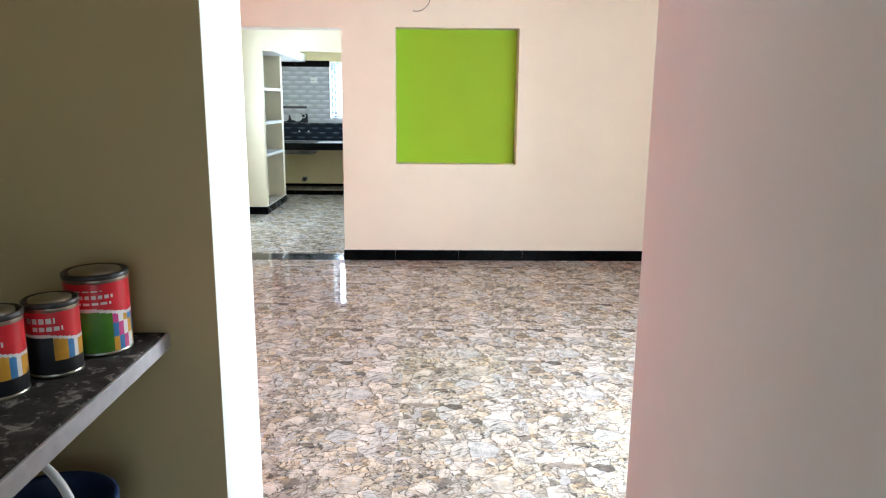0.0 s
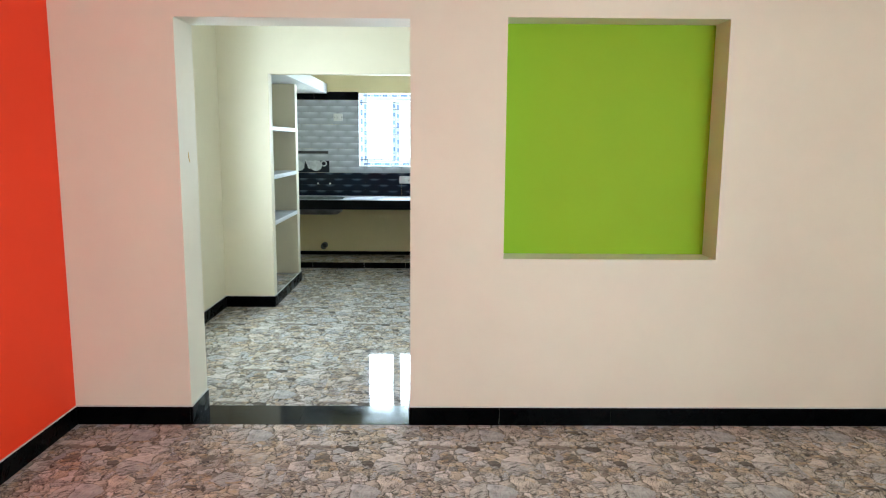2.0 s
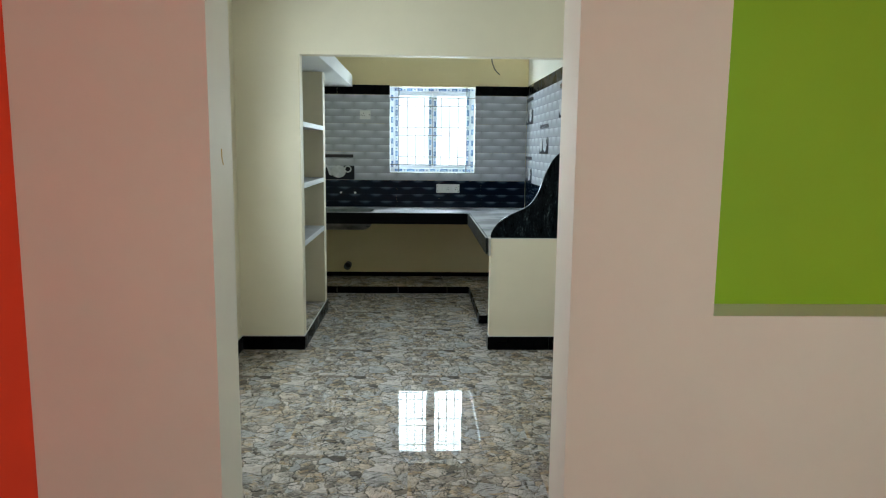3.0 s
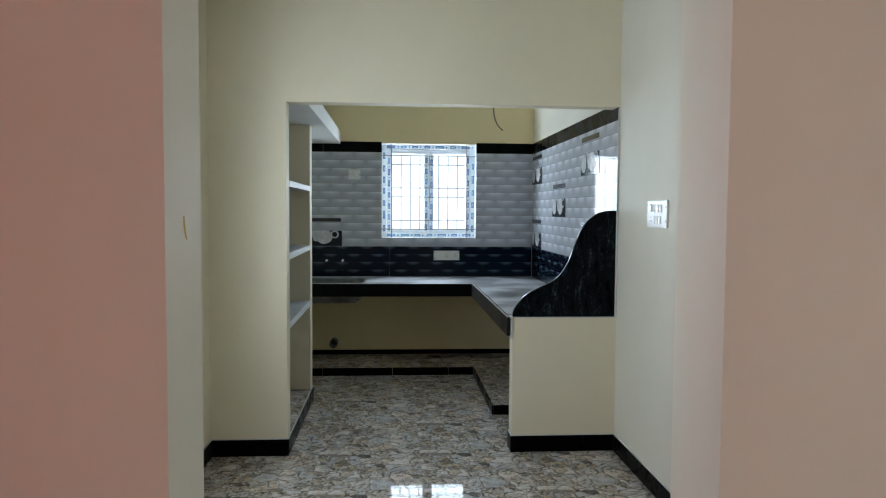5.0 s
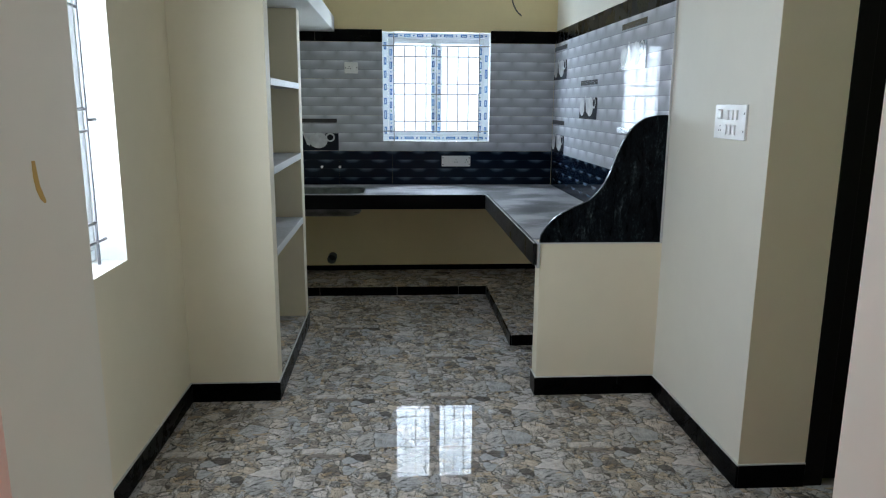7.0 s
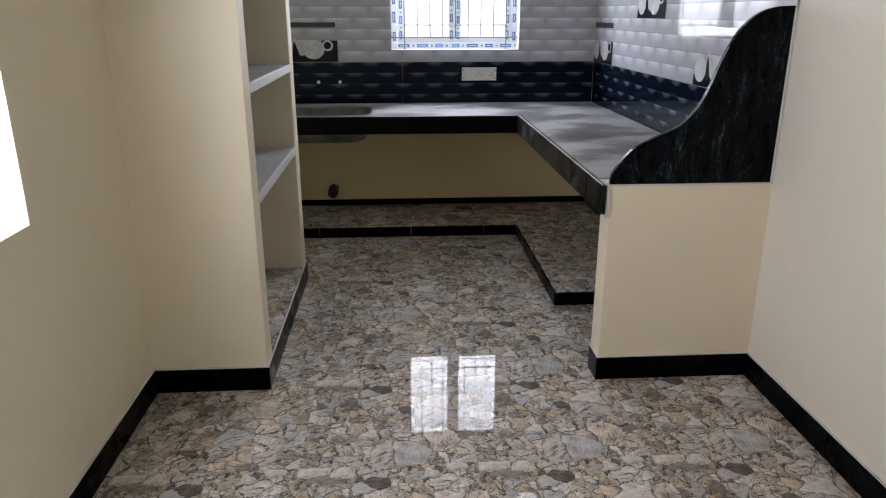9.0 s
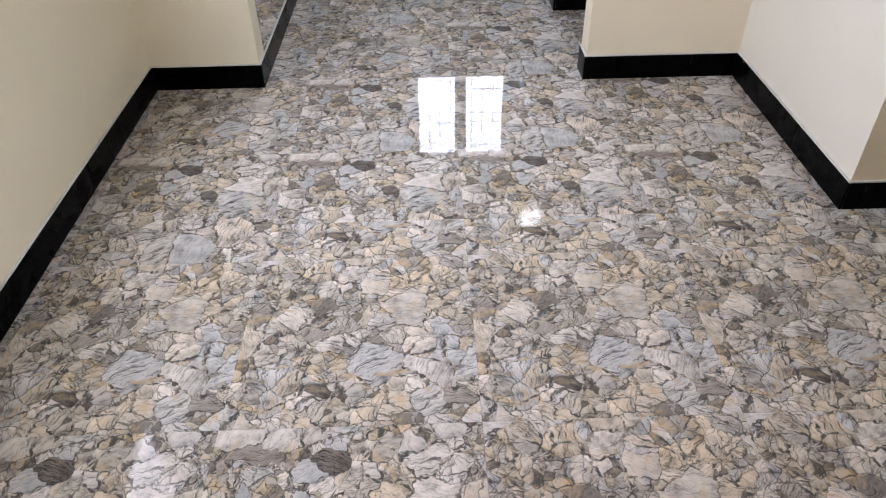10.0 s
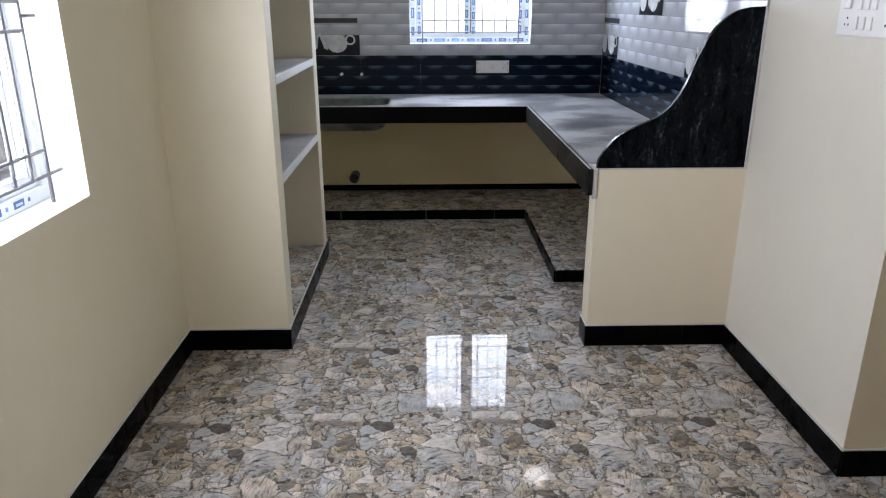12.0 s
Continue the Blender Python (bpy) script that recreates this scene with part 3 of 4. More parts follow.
# ---- kitchen ----
def built_in_shelf():
    ob = base_of("wall_shelf", -2.4, 10.3, 0, "built-in cream wall shelves with bare stone slabs", "shelf")
    part("end_panel", soft_box(XL + 0.001, -2.2, 10.765, 10.885, 0.101, 2.106, 0.004), YCREAM, ob)
    part("base", soft_box(XL + 0.001, -2.204, YP + 0.117, 10.885, 0, 0.1, 0.003), FLOOR, ob, "base topped with stone-print tile")
    for z in (0.785, 1.208, 1.65):
        slab = part("shelf", soft_box(XL + 0.001, -2.206, YP + 0.116, 10.764, z - 0.036, z, 0.003), SLAB, ob, "grey stone shelf slab")
        part("edging", soft_box(-2.2055, -2.198, YP + 0.117, 10.763, z - 0.038, z - 0.001, 0.002), SLABEDGE, slab, "pale painted slab edge")
    return ob


built_in_shelf()
thing("loft_slab", soft_box(XL + 0.001, -2.086, YP + 0.116, KY - 0.001, 2.108, 2.228, 0.004), WHITE, "white painted concrete loft slab over the kitchen", "loft")


def worktop():
    ob = base_of("worktop", -1.2, 11.9, 0.8, "black granite kitchen worktop, dull with white cement dust", "worktop")
    bm = bmesh.new()
    z0, z1 = 0.800, 0.832
    sx0, sx1, sy0, sy1 = -2.46, -1.837, 11.60, 12.02
    for a in ((XL + 0.001, sx0, 11.556, KY - 0.012), (sx0, sx1, 11.556, sy0), (sx0, sx1, sy1, KY - 0.012), (sx1, -0.862, 11.556, KY - 0.012), (-0.862, KX - 0.012, YP + 0.118, KY - 0.012)):
        box(bm, a[0], a[1], a[2], a[3], z0, z1)
    bmesh.ops.remove_doubles(bm, verts=bm.verts[:], dist=0.0005)
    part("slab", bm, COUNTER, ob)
    part("front_edge", soft_box(XL + 0.001, -0.886, 11.534, 11.554, 0.720, 0.831, 0.003), FASCIA, ob, "polished black granite edge")
    part("front_edge", soft_box(-0.884, -0.864, YP - 0.012, 11.554, 0.716, 0.831, 0.003), granite("side_edge_granite", 0.003, 0.2, dust=0.34), ob, "dusty black granite edge")
    part("cement_joint", soft_box(-0.863, -0.846, YP - 0.008, YP + 0.116, 0.70, 0.828, 0.003), GROUT, ob)
    # thin white cement lines left along the arrises
    part("cement_joint", soft_box(-0.884, -0.878, YP - 0.012, 11.54, 0.8313, 0.8335, 0.0008), GROUT, ob)
    part("cement_joint", soft_box(-1.8, -0.886, 11.534, 11.539, 0.8313, 0.833, 0.0008), GROUT, ob)
    return ob


worktop()


def rounded(x0, x1, y0, y1, r, n=6):
    pts = []
    for cx, cy, a0 in ((x1 - r, y1 - r, 0), (x0 + r, y1 - r, 90), (x0 + r, y0 + r, 180), (x1 - r, y0 + r, 270)):
        for k in range(n + 1):
            a = radians(a0 + 90 * k / n)
            pts.append((cx + r * math.cos(a), cy + r * math.sin(a)))
    return pts


def loft(bm, loops):
    rows = [[bm.verts.new((x, y, z)) for x, y in pts] for pts, z in loops]
    for q, s in zip(rows, rows[1:]):
        for k in range(len(q)):
            bm.faces.new((q[k], q[(k + 1) % len(q)], s[(k + 1) % len(q)], s[k]))
    return rows


def sink():
    ob = base_of("kitchen_sink", -2.16, 11.81, 0.6, "stainless steel sink bowl set into the dusty worktop", "sink")
    bm = bmesh.new()
    x0, x1, y0, y1 = -2.475, -1.823, 11.585, 12.035
    loops = [(rounded(x0, x1, y0, y1, 0.05), 0.8325), (rounded(x0 + 0.002, x1 - 0.002, y0 + 0.002, y1 - 0.002, 0.05), 0.8335), (rounded(x0 + 0.014, x1 - 0.014, y0 + 0.014, y1 - 0.014, 0.09), 0.8335),
             (rounded(x0 + 0.018, x1 - 0.018, y0 + 0.018, y1 - 0.018, 0.09), 0.815), (rounded(x0 + 0.045, x1 - 0.045, y0 + 0.045, y1 - 0.045, 0.06), 0.68), (rounded(x0 + 0.085, x1 - 0.085, y0 + 0.085, y1 - 0.085, 0.05), 0.648)]
    rows = loft(bm, loops)
    bm.faces.new(rows[-1])
    part("bowl", bm, plain("sink_bowl_soiled_steel", (0.10, 0.115, 0.11), 0.4, 0.7, vary=0.5, grain=20, stain=5), ob, smooth=True)
    bm = bmesh.new()
    rows = loft(bm, [(rounded(x0 + 0.020, x1 - 0.020, y0 + 0.020, y1 - 0.020, 0.055), 0.799), (rounded(x0 + 0.030, x1 - 0.030, y0 + 0.030, y1 - 0.030, 0.075), 0.70), (rounded(x0 + 0.048, x1 - 0.048, y0 + 0.048, y1 - 0.048, 0.09), 0.665), (rounded(x0 + 0.082, x1 - 0.082, y0 + 0.082, y1 - 0.082, 0.09), 0.645), (rounded(x0 + 0.12, x1 - 0.12, y0 + 0.12, y1 - 0.12, 0.06), 0.640)])
    bm.faces.new(rows[-1])
    part("underside", bm, plain("sink_underside_grey_coat", (0.26, 0.25, 0.235), 0.3, 0.4, vary=0.8, grain=14, stain=6), ob, smooth=True)
    bm = bmesh.new()
    lathe(bm, [(0.03, 0), (0.042, 0.002), (0.042, 0.008)], -2.16, 11.81, 0.644, 20)
    part("drain", bm, STEEL, ob)
    return ob


sink()


def splash_panel():
    """The S-curved end panel: a flat slab cut along a smooth curve."""
    knots = [(-0.846, 0.830), (-0.842, 0.866), (-0.815, 0.912), (-0.77, 0.962), (-0.692, 1.006), (-0.60, 1.05), (-0.545, 1.105), (-0.503, 1.18), (-0.462, 1.295), (-0.41, 1.395), (-0.345, 1.455), (-0.28, 1.476), (KX - 0.002, 1.480)]
    pts = []
    for i in range(len(knots) - 1):
        p = [Vector(knots[min(max(i + k, 0), len(knots) - 1)]) for k in (-1, 0, 1, 2)]
        for s in range(5):
            t = s / 5
            pts.append(0.5 * (2 * p[1] + (p[2] - p[0]) * t + (2 * p[0] - 5 * p[1] + 4 * p[2] - p[3]) * t * t + (3 * p[1] - p[0] - 3 * p[2] + p[3]) * t ** 3))
    pts += [Vector(knots[-1]), Vector((KX - 0.002, 0.830))]
    bm = bmesh.new()
    a = [bm.verts.new((p.x, YP + 0.006, p.y)) for p in pts]
    b = [bm.verts.new((p.x, YP + 0.028, p.y)) for p in pts]
    bm.faces.new(a)
    bm.faces.new(b[::-1])
    for k in range(len(pts)):
        n = (k + 1) % len(pts)
        bm.faces.new((a[k], a[n], b[n], b[k]))
    ob = thing("splash_panel", bm, SCURVE, "S-curved black granite panel standing on the low wall", "panel")
    part("cement_joint", soft_box(-0.846, KX - 0.003, YP - 0.002, YP + 0.034, 0.8255, 0.8305, 0.001), GROUT, ob)
    part("cement_joint", soft_box(KX - 0.012, KX - 0.001, YP - 0.003, YP + 0.004, 0.830, 1.50, 0.002), GROUT, ob)
    return ob


splash_panel()


def plinth():
    ob = base_of("kitchen_plinth", -1.2, 11.9, 0, "low tiled plinth with black granite edge under the worktop", "plinth")
    bm = bmesh.new()
    box(bm, XL + 0.001, -0.846, 11.652, KY - 0.001, 0, 0.066)
    box(bm, -0.846, KX - 0.001, 10.392, KY - 0.001, 0, 0.066)
    bmesh.ops.remove_doubles(bm, verts=bm.verts[:], dist=0.0005)
    part("tiled_top", bm, FLOOR, ob)
    x = XL + 0.002
    for n in (0.45, 0.62, 0.5, 0.24):
        x1 = min(x + n - 0.003, -0.857)
        part("edge_strip", soft_box(x, x1, 11.640, 11.651, 0, 0.069, 0.0015), SKIRT, ob)
        x += n
    for y0, y1 in ((10.381, 10.98), (10.983, 11.639)):
        part("edge_strip", soft_box(-0.858, -0.847, y0, y1, 0, 0.069, 0.0015), SKIRT, ob)
    part("edge_strip", soft_box(-0.846, KX - 0.002, 10.381, 10.391, 0, 0.069, 0.0015), SKIRT, ob)
    part("back_strip", soft_box(XL + 0.002, KX - 0.012, KY - 0.011, KY - 0.001, 0.067, 0.112, 0.0015), SKIRT, ob)
    part("back_strip", soft_box(KX - 0.011, KX - 0.001, 10.4, KY - 0.012, 0.067, 0.112, 0.0015), SKIRT, ob)
    return ob


plinth()


def drain_pipe():
    bm = bmesh.new()
    n = 20
    rows = []
    for r, y in ((0.038, KY), (0.038, KY - 0.13), (0.033, KY - 0.132), (0.032, KY - 0.02)):
        rows.append([bm.verts.new((-2.145 + r * math.cos(2 * math.pi * k / n), y, 0.192 + r * math.sin(2 * math.pi * k / n))) for k in range(n)])
    for q, s in zip(rows, rows[1:]):
        for k in range(n):
            bm.faces.new((q[k], q[(k + 1) % n], s[(k + 1) % n], s[k]))
    bm.faces.new(rows[-1])
    return thing("drain_pipe", bm, PIPE, "dark plastic drain pipe stub in the kitchen wall", "pipe", smooth=False)


drain_pipe()
for x in (-2.217, -2.064):
    bm = bmesh.new()
    tube(bm, [(x, KY - 0.004, 0.985), (x, KY - 0.035, 0.985)], 0.011, 14)
    ob = thing("pipe_plug", bm, PLATE, "white plastic plug in a water outlet", "plug", group="water outlet plugs")
    bm = bmesh.new()
    tube(bm, [(x, KY - 0.034, 0.985), (x, KY - 0.042, 0.985)], 0.006, 4)
    part("plug_head", bm, ROCKER, ob)


def plate(name, along, at, facing, u0, u1, z0, z1, cells, label):
    """A wall plate with rockers and socket holes. cells: (u, z, kind) as shares of its width and height."""
    def b(ua, ub, wa, wb, za, zb, r):
        w = sorted((at + facing * wa, at + facing * wb))
        return soft_box(ua, ub, *w, za, zb, r) if along == "x" else soft_box(*w, ua, ub, za, zb, r)
    ob = base_of(name, *(((u0 + u1) / 2, at, z0) if along == "x" else (at, (u0 + u1) / 2, z0)), label, "socket" if "socket" in name else "switch")
    part("cover_plate", b(u0, u1, 0.0, 0.010, z0, z1, 0.003), PLATE, ob)
    w, h = u1 - u0, z1 - z0
    for cu, cz, kind in cells:
        u, z = u0 + cu * w, z0 + cz * h
        if kind == "rocker":
            part("rocker", b(u - 0.010, u + 0.010, 0.0102, 0.0155, z - 0.020, z + 0.020, 0.002), ROCKER, ob)
        elif kind == "regulator":
            part("regulator", b(u - 0.02, u + 0.02, 0.0102, 0.019, z - 0.02, z + 0.02, 0.006), ROCKER, ob)
        elif kind == "screw":
            part("screw_hole", b(u - 0.004, u + 0.004, 0.0095, 0.0108, z - 0.004, z + 0.004, 0.001), BLACK, ob)
        else:
            for du, dz in ((0, 0.012), (-0.0095, -0.008), (0.0095, -0.008)):
                part("pin_hole", b(u + du - 0.0032, u + du + 0.0032, 0.0095, 0.0106, z + dz - 0.0032, z + dz + 0.0032, 0.0006), BLACK, ob)
    return ob


plate("socket", "x", KY - 0.007, -1, -2.009, -1.896, 1.769, 1.862, ((0.36, 0.52, "pins"), (0.72, 0.5, "rocker"), (0.1, 0.5, "screw"), (0.92, 0.5, "screw")), "white socket plate on the grey kitchen tiles")
plate("socket", "x", KY - 0.007, -1, -1.184, -0.933, 0.990, 1.082, ((0.16, 0.5, "rocker"), (0.30, 0.5, "rocker"), (0.5, 0.5, "pins"), (0.72, 0.5, "rocker"), (0.86, 0.5, "pins"), (0.04, 0.2, "screw"), (0.96, 0.2, "screw"), (0.04, 0.8, "screw"), (0.96, 0.8, "screw")), "long white socket board on the black splash tiles")
plate("switch_board", "y", KX, -1, 8.80, 9.072, 1.392, 1.533,
      ((0.28, 0.7, "rocker"), (0.42, 0.7, "rocker"), (0.56, 0.7, "rocker"), (0.80, 0.72, "regulator"), (0.32, 0.28, "rocker"), (0.46, 0.28, "rocker"), (0.60, 0.28, "rocker"), (0.8, 0.3, "pins"), (0.05, 0.75, "screw"), (0.05, 0.25, "screw")),
      "white eight-way switch board with regulator on the cream wall")
plate("socket", "y", XR, -1, 6.39, 6.555, 0.478, 0.548, ((0.3, 0.5, "rocker"), (0.6, 0.5, "pins")), "small white socket box on the peach wall")


def cable(name, points, r, material, label):
    bm = bmesh.new()
    pts = []
    k = [Vector(p) for p in points]
    for i in range(len(k) - 1):
        p = [k[min(max(i + d, 0), len(k) - 1)] for d in (-1, 0, 1, 2)]
        for s in range(6):
            t = s / 6
            pts.append(0.5 * (2 * p[1] + (p[2] - p[0]) * t + (2 * p[0] - 5 * p[1] + 4 * p[2] - p[3]) * t * t + (3 * p[1] - p[0] - 3 * p[2] + p[3]) * t ** 3))
    pts.append(k[-1])
    tube(bm, pts, r, 7)
    return thing(name, bm, material, label, "cable", smooth=True)


cable("cable", [(-0.05, 6.85, 2.44), (-0.052, 6.80, 2.38), (-0.07, 6.79, 2.325), (-0.115, 6.785, 2.283), (-0.165, 6.785, 2.268), (-0.203, 6.79, 2.272)], 0.0035, WIRE, "loose dark cable end hanging from the peach wall")
cable("cable", [(-0.60, KY + 0.01, 2.56), (-0.612, KY - 0.03, 2.48), (-0.605, KY - 0.045, 2.38), (-0.573, KY - 0.05, 2.30), (-0.522, KY - 0.045, 2.25)], 0.006, WIRE, "loose grey cable hanging from the kitchen wall")
ob = cable("cable", [(2.165, 6.50, 0.52), (2.12, 6.53, 0.518), (2.09, 6.58, 0.495), (2.085, 6.61, 0.46), (2.09, 6.60, 0.425), (2.095, 6.565, 0.41), (2.10, 6.55, 0.44), (2.095, 6.575, 0.475), (2.09, 6.61, 0.47), (2.085, 6.63, 0.44), (2.085, 6.615, 0.405)], 0.010, COPPER, "coiled brown cable end hanging from the socket box")

# a stroke of ochre colour tried on the doorway's reveal
bm = bmesh.new()
edge = [(6.968, 1.457), (6.975, 1.457), (6.978, 1.442), (6.981, 1.427), (6.988, 1.414), (6.994, 1.404), (6.990, 1.402), (6.980, 1.409), (6.972, 1.422), (6.968, 1.438)]
lo, hi = [bm.verts.new((-2.0299, y, z)) for y, z in edge], [bm.verts.new((-2.0291, y, z)) for y, z in edge]
bm.faces.new(lo)
bm.faces.new(hi[::-1])
for k in range(len(edge)):
    n = (k + 1) % len(edge)
    bm.faces.new((lo[k], lo[n], hi[n], hi[k]))
thing("paint_stroke", bm, STAIN, "small stroke of ochre paint on the doorway reveal", "paint mark")


def bedroom_door():
    ob = base_of("door_1", 0.505, 8.64, 0, "closed dark-stained wooden door in a black frame", "door", "structure")
    for a in ((0.076, 0.155, 0, 2.099), (0.855, 0.934, 0, 2.099), (0.156, 0.854, 2.02, 2.099)):
        part("door_frame", soft_box(a[0], a[1], 8.616, 8.72, a[2], a[3], 0.004), DOORWOOD, ob)
    leaf = part("door_leaf", soft_box(0.158, 0.852, 8.66, 8.695, 0.006, 2.016, 0.003), DOORWOOD, ob)
    for z in (0.18, 1.10):
        part("raised_panel", soft_box(0.275, 0.735, 8.652, 8.661, z, z + 0.75, 0.006), DOORWOOD, leaf)
    return ob


bedroom_door()


# ---- entrance shelves with paint tins ----
SH_Z = 1.055


def entrance_shelf(z, rough_top):
    ob = thing("concrete_shelf", soft_box(-1.049, -0.553, -0.9, 1.503, z - 0.03, z, 0.004), CONCRETE, "paint-spattered rough concrete shelf along the entrance", "shelf", group="entrance shelves")
    part("front_edge", soft_box(-0.5525, -0.546, -0.9, 1.503, z - 0.031, z - 0.001, 0.002), plain("shelf_front_dusty_paint", (0.46, 0.45, 0.47), 0.7, vary=0.3, grain=40), ob, "pale painted edge")
    rng = random.Random(5)
    if rough_top:
        for k in range(26):
            x, y, r = rng.uniform(-0.98, -0.57), rng.uniform(0.7, 1.43), rng.uniform(0.004, 0.013)
            bm = bmesh.new()
            lathe(bm, [(r, 0), (r * 0.9, 0.0012), (r * 0.4, 0.002)], x, y, z, 9)
            for v in bm.verts:
                v.co.x += rng.uniform(-r, r) * 0.35
                v.co.y += (v.co.y - y) * rng.uniform(0.2, 1.2)
            part("paint_spot", bm, GROUT, ob)
    return ob


entrance_shelf(SH_Z, True)
entrance_shelf(0.565, False)

TINRED = plain("tin_print_red", (0.55, 0.014, 0.025), 0.28, vary=0.15)
TINWHITE = plain("tin_print_white", (0.66, 0.64, 0.62), 0.3, vary=0.05)
TINGREEN = plain("tin_print_green", (0.07, 0.22, 0.015), 0.3, vary=0.4, grain=30)
TINBLACK = plain("tin_print_black", (0.012, 0.012, 0.014), 0.3)
TINYELLOW = plain("tin_print_yellow", (0.60, 0.30, 0.03), 0.3, vary=0.3)
TINBLUE = plain("tin_print_blue", (0.06, 0.20, 0.42), 0.3, vary=0.3)
TINPINK = plain("tin_print_pink", (0.50, 0.06, 0.22), 0.3, vary=0.3)
TINSTEEL = plain("tin_plate_steel", (0.34, 0.31, 0.25), 0.35, 1.0, vary=0.25, grain=60)
TINRIM = plain("tin_rim_dark_drips", (0.03, 0.028, 0.026), 0.4)


def paint_tin(x, y, r, h, turn, lower, patches, label):
    ob = base_of("paint_tin", x, y, SH_Z, label, "paint tin", group="paint tins on the shelf")
    bm = bmesh.new()
    lathe(bm, [(r * 0.96, 0), (r, 0.004), (r, 0.006), (r * 0.985, 0.007), (r * 0.985, h - 0.012), (r, h - 0.011), (r * 1.02, h - 0.004), (r * 0.98, h)], x, y, SH_Z, 40)
    part("body", bm, TINSTEEL, ob, smooth=True)
    # printed sleeve: red above a slanting white line, dark or green below, patches of colour to one side
    bm = bmesh.new()
    n, rows = 96, 60
    grid = [[bm.verts.new((x + r * 0.992 * math.cos(2 * math.pi * k / n), y + r * 0.992 * math.sin(2 * math.pi * k / n), SH_Z + 0.008 + (h - 0.016) * j / rows)) for k in range(n)] for j in range(rows + 1)]
    for j in range(rows):
        for k in range(n):
            f = bm.faces.new((grid[j][k], grid[j][(k + 1) % n], grid[j + 1][(k + 1) % n], grid[j + 1][k]))
            a = (k / n * 360 - turn) % 360 - 180
            s = (j + 0.5) / rows
            line = 0.60 - 0.10 * min(1, max(0, (a + 10) / 60))
            if s > line + 0.035:
                f.material_index = 0
                if (0.80 < s < 0.885 and -58 < a < 5 or 0.68 < s < 0.755 and -42 < a < 22) and (k % 4) < 3:
                    f.material_index = 1
                if lower == 2 and 0.76 < s < 0.82 and -60 < a < 25:
                    f.material_index = 1 if (k % 3) else 0
                elif lower == 2 and 0.72 < s < 0.86 and -60 < a < 25:
                    f.material_index = 0
            elif s > line - 0.01:
                f.material_index = 1
            else:
                f.material_index = lower
                if a > patches:
                    f.material_index = (4, 5, 6, 1)[int((a - patches) // 12 + (s * 5) // 1) % 4] if lower == 2 else (4, 4, 5, 1)[int((a - patches) // 14) % 4] if s > 0.22 else lower
    part("label_sleeve", bm, [TINRED, TINWHITE, TINGREEN if lower == 2 else TINBLACK, TINBLACK, TINYELLOW, TINBLUE, TINPINK], ob, "red label with colour patches", smooth=True)
    bm = bmesh.new()
    lathe(bm, [(r * 0.985, h - 0.006), (r * 1.025, h - 0.005), (r * 1.03, h + 0.002), (r * 0.97, h + 0.004), (r * 0.90, h + 0.0005)], x, y, SH_Z, 40)
    part("rim", bm, TINRIM, ob, "dark paint-smeared rim", smooth=True)
    bm = bmesh.new()
    lathe(bm, [(r * 0.9, h + 0.0005), (r * 0.88, h - 0.002), (r * 0.80, h - 0.002), (r * 0.78, h + 0.004), (r * 0.3, h + 0.005)], x, y, SH_Z, 40)
    part("lid", bm, TINSTEEL, ob, "pressed steel lid", smooth=True)
    return ob


paint_tin(-0.632, 1.412, 0.052, 0.139, 116, 2, 20, "red and green paint tin with a steel lid")
paint_tin(-0.655, 1.305, 0.040, 0.119, 116, 3, 0, "red and black paint tin with colour patches")
paint_tin(-0.695, 1.215, 0.042, 0.124, 116, 3, 0, "red and black paint tin, lid smeared dark")


def paint_pail():
    x, y, z = -0.705, 1.32, 0.565
    ob = base_of("paint_pail", x, y, z, "dark blue plastic paint pail with a white handle", "pail")
    NAVY = plain("pail_navy_plastic", (0.015, 0.03, 0.10), 0.35, vary=0.2)
    bm = bmesh.new()
    lathe(bm, [(0.085, 0), (0.09, 0.004), (0.105, 0.225), (0.112, 0.226), (0.112, 0.245), (0.104, 0.247), (0.101, 0.235), (0.086, 0.02), (0.02, 0.018)], x, y, z, 36)
    part("body", bm, NAVY, ob, smooth=True)
    bm = bmesh.new()
    pts = [(x - 0.045 + 0.112 * math.cos(radians(a)), y - 0.112 * math.cos(radians(a)) * 0.35, z + 0.235 + 0.108 * math.sin(radians(a))) for a in range(0, 181, 12)]
    tube(bm, pts, 0.0075, 8)
    part("handle", bm, TINWHITE, ob, "white plastic handle", smooth=True)
    bm = bmesh.new()
    lathe(bm, [(0.098, 0.19), (0.02, 0.192)], x, y, z, 30)
    part("paint", bm, TINWHITE, ob, "white paint inside")
    return ob


paint_pail()

# ---- threshold, skirting, wall tiles and floor tiles ----
for x0, x1 in ((-2.029, -1.462), (-1.460, -0.852)):
    thing("threshold_slab", soft_box(x0, x1, Y1 - 0.004, Y2 + 0.004, -0.009, 0.0015, 0.001), SILL, "polished black granite threshold in the doorway", "threshold", group="threshold slabs")

skirting = base_of("baseboard", 0, 0, 0, "black granite skirting along the walls", "skirting", "structure")


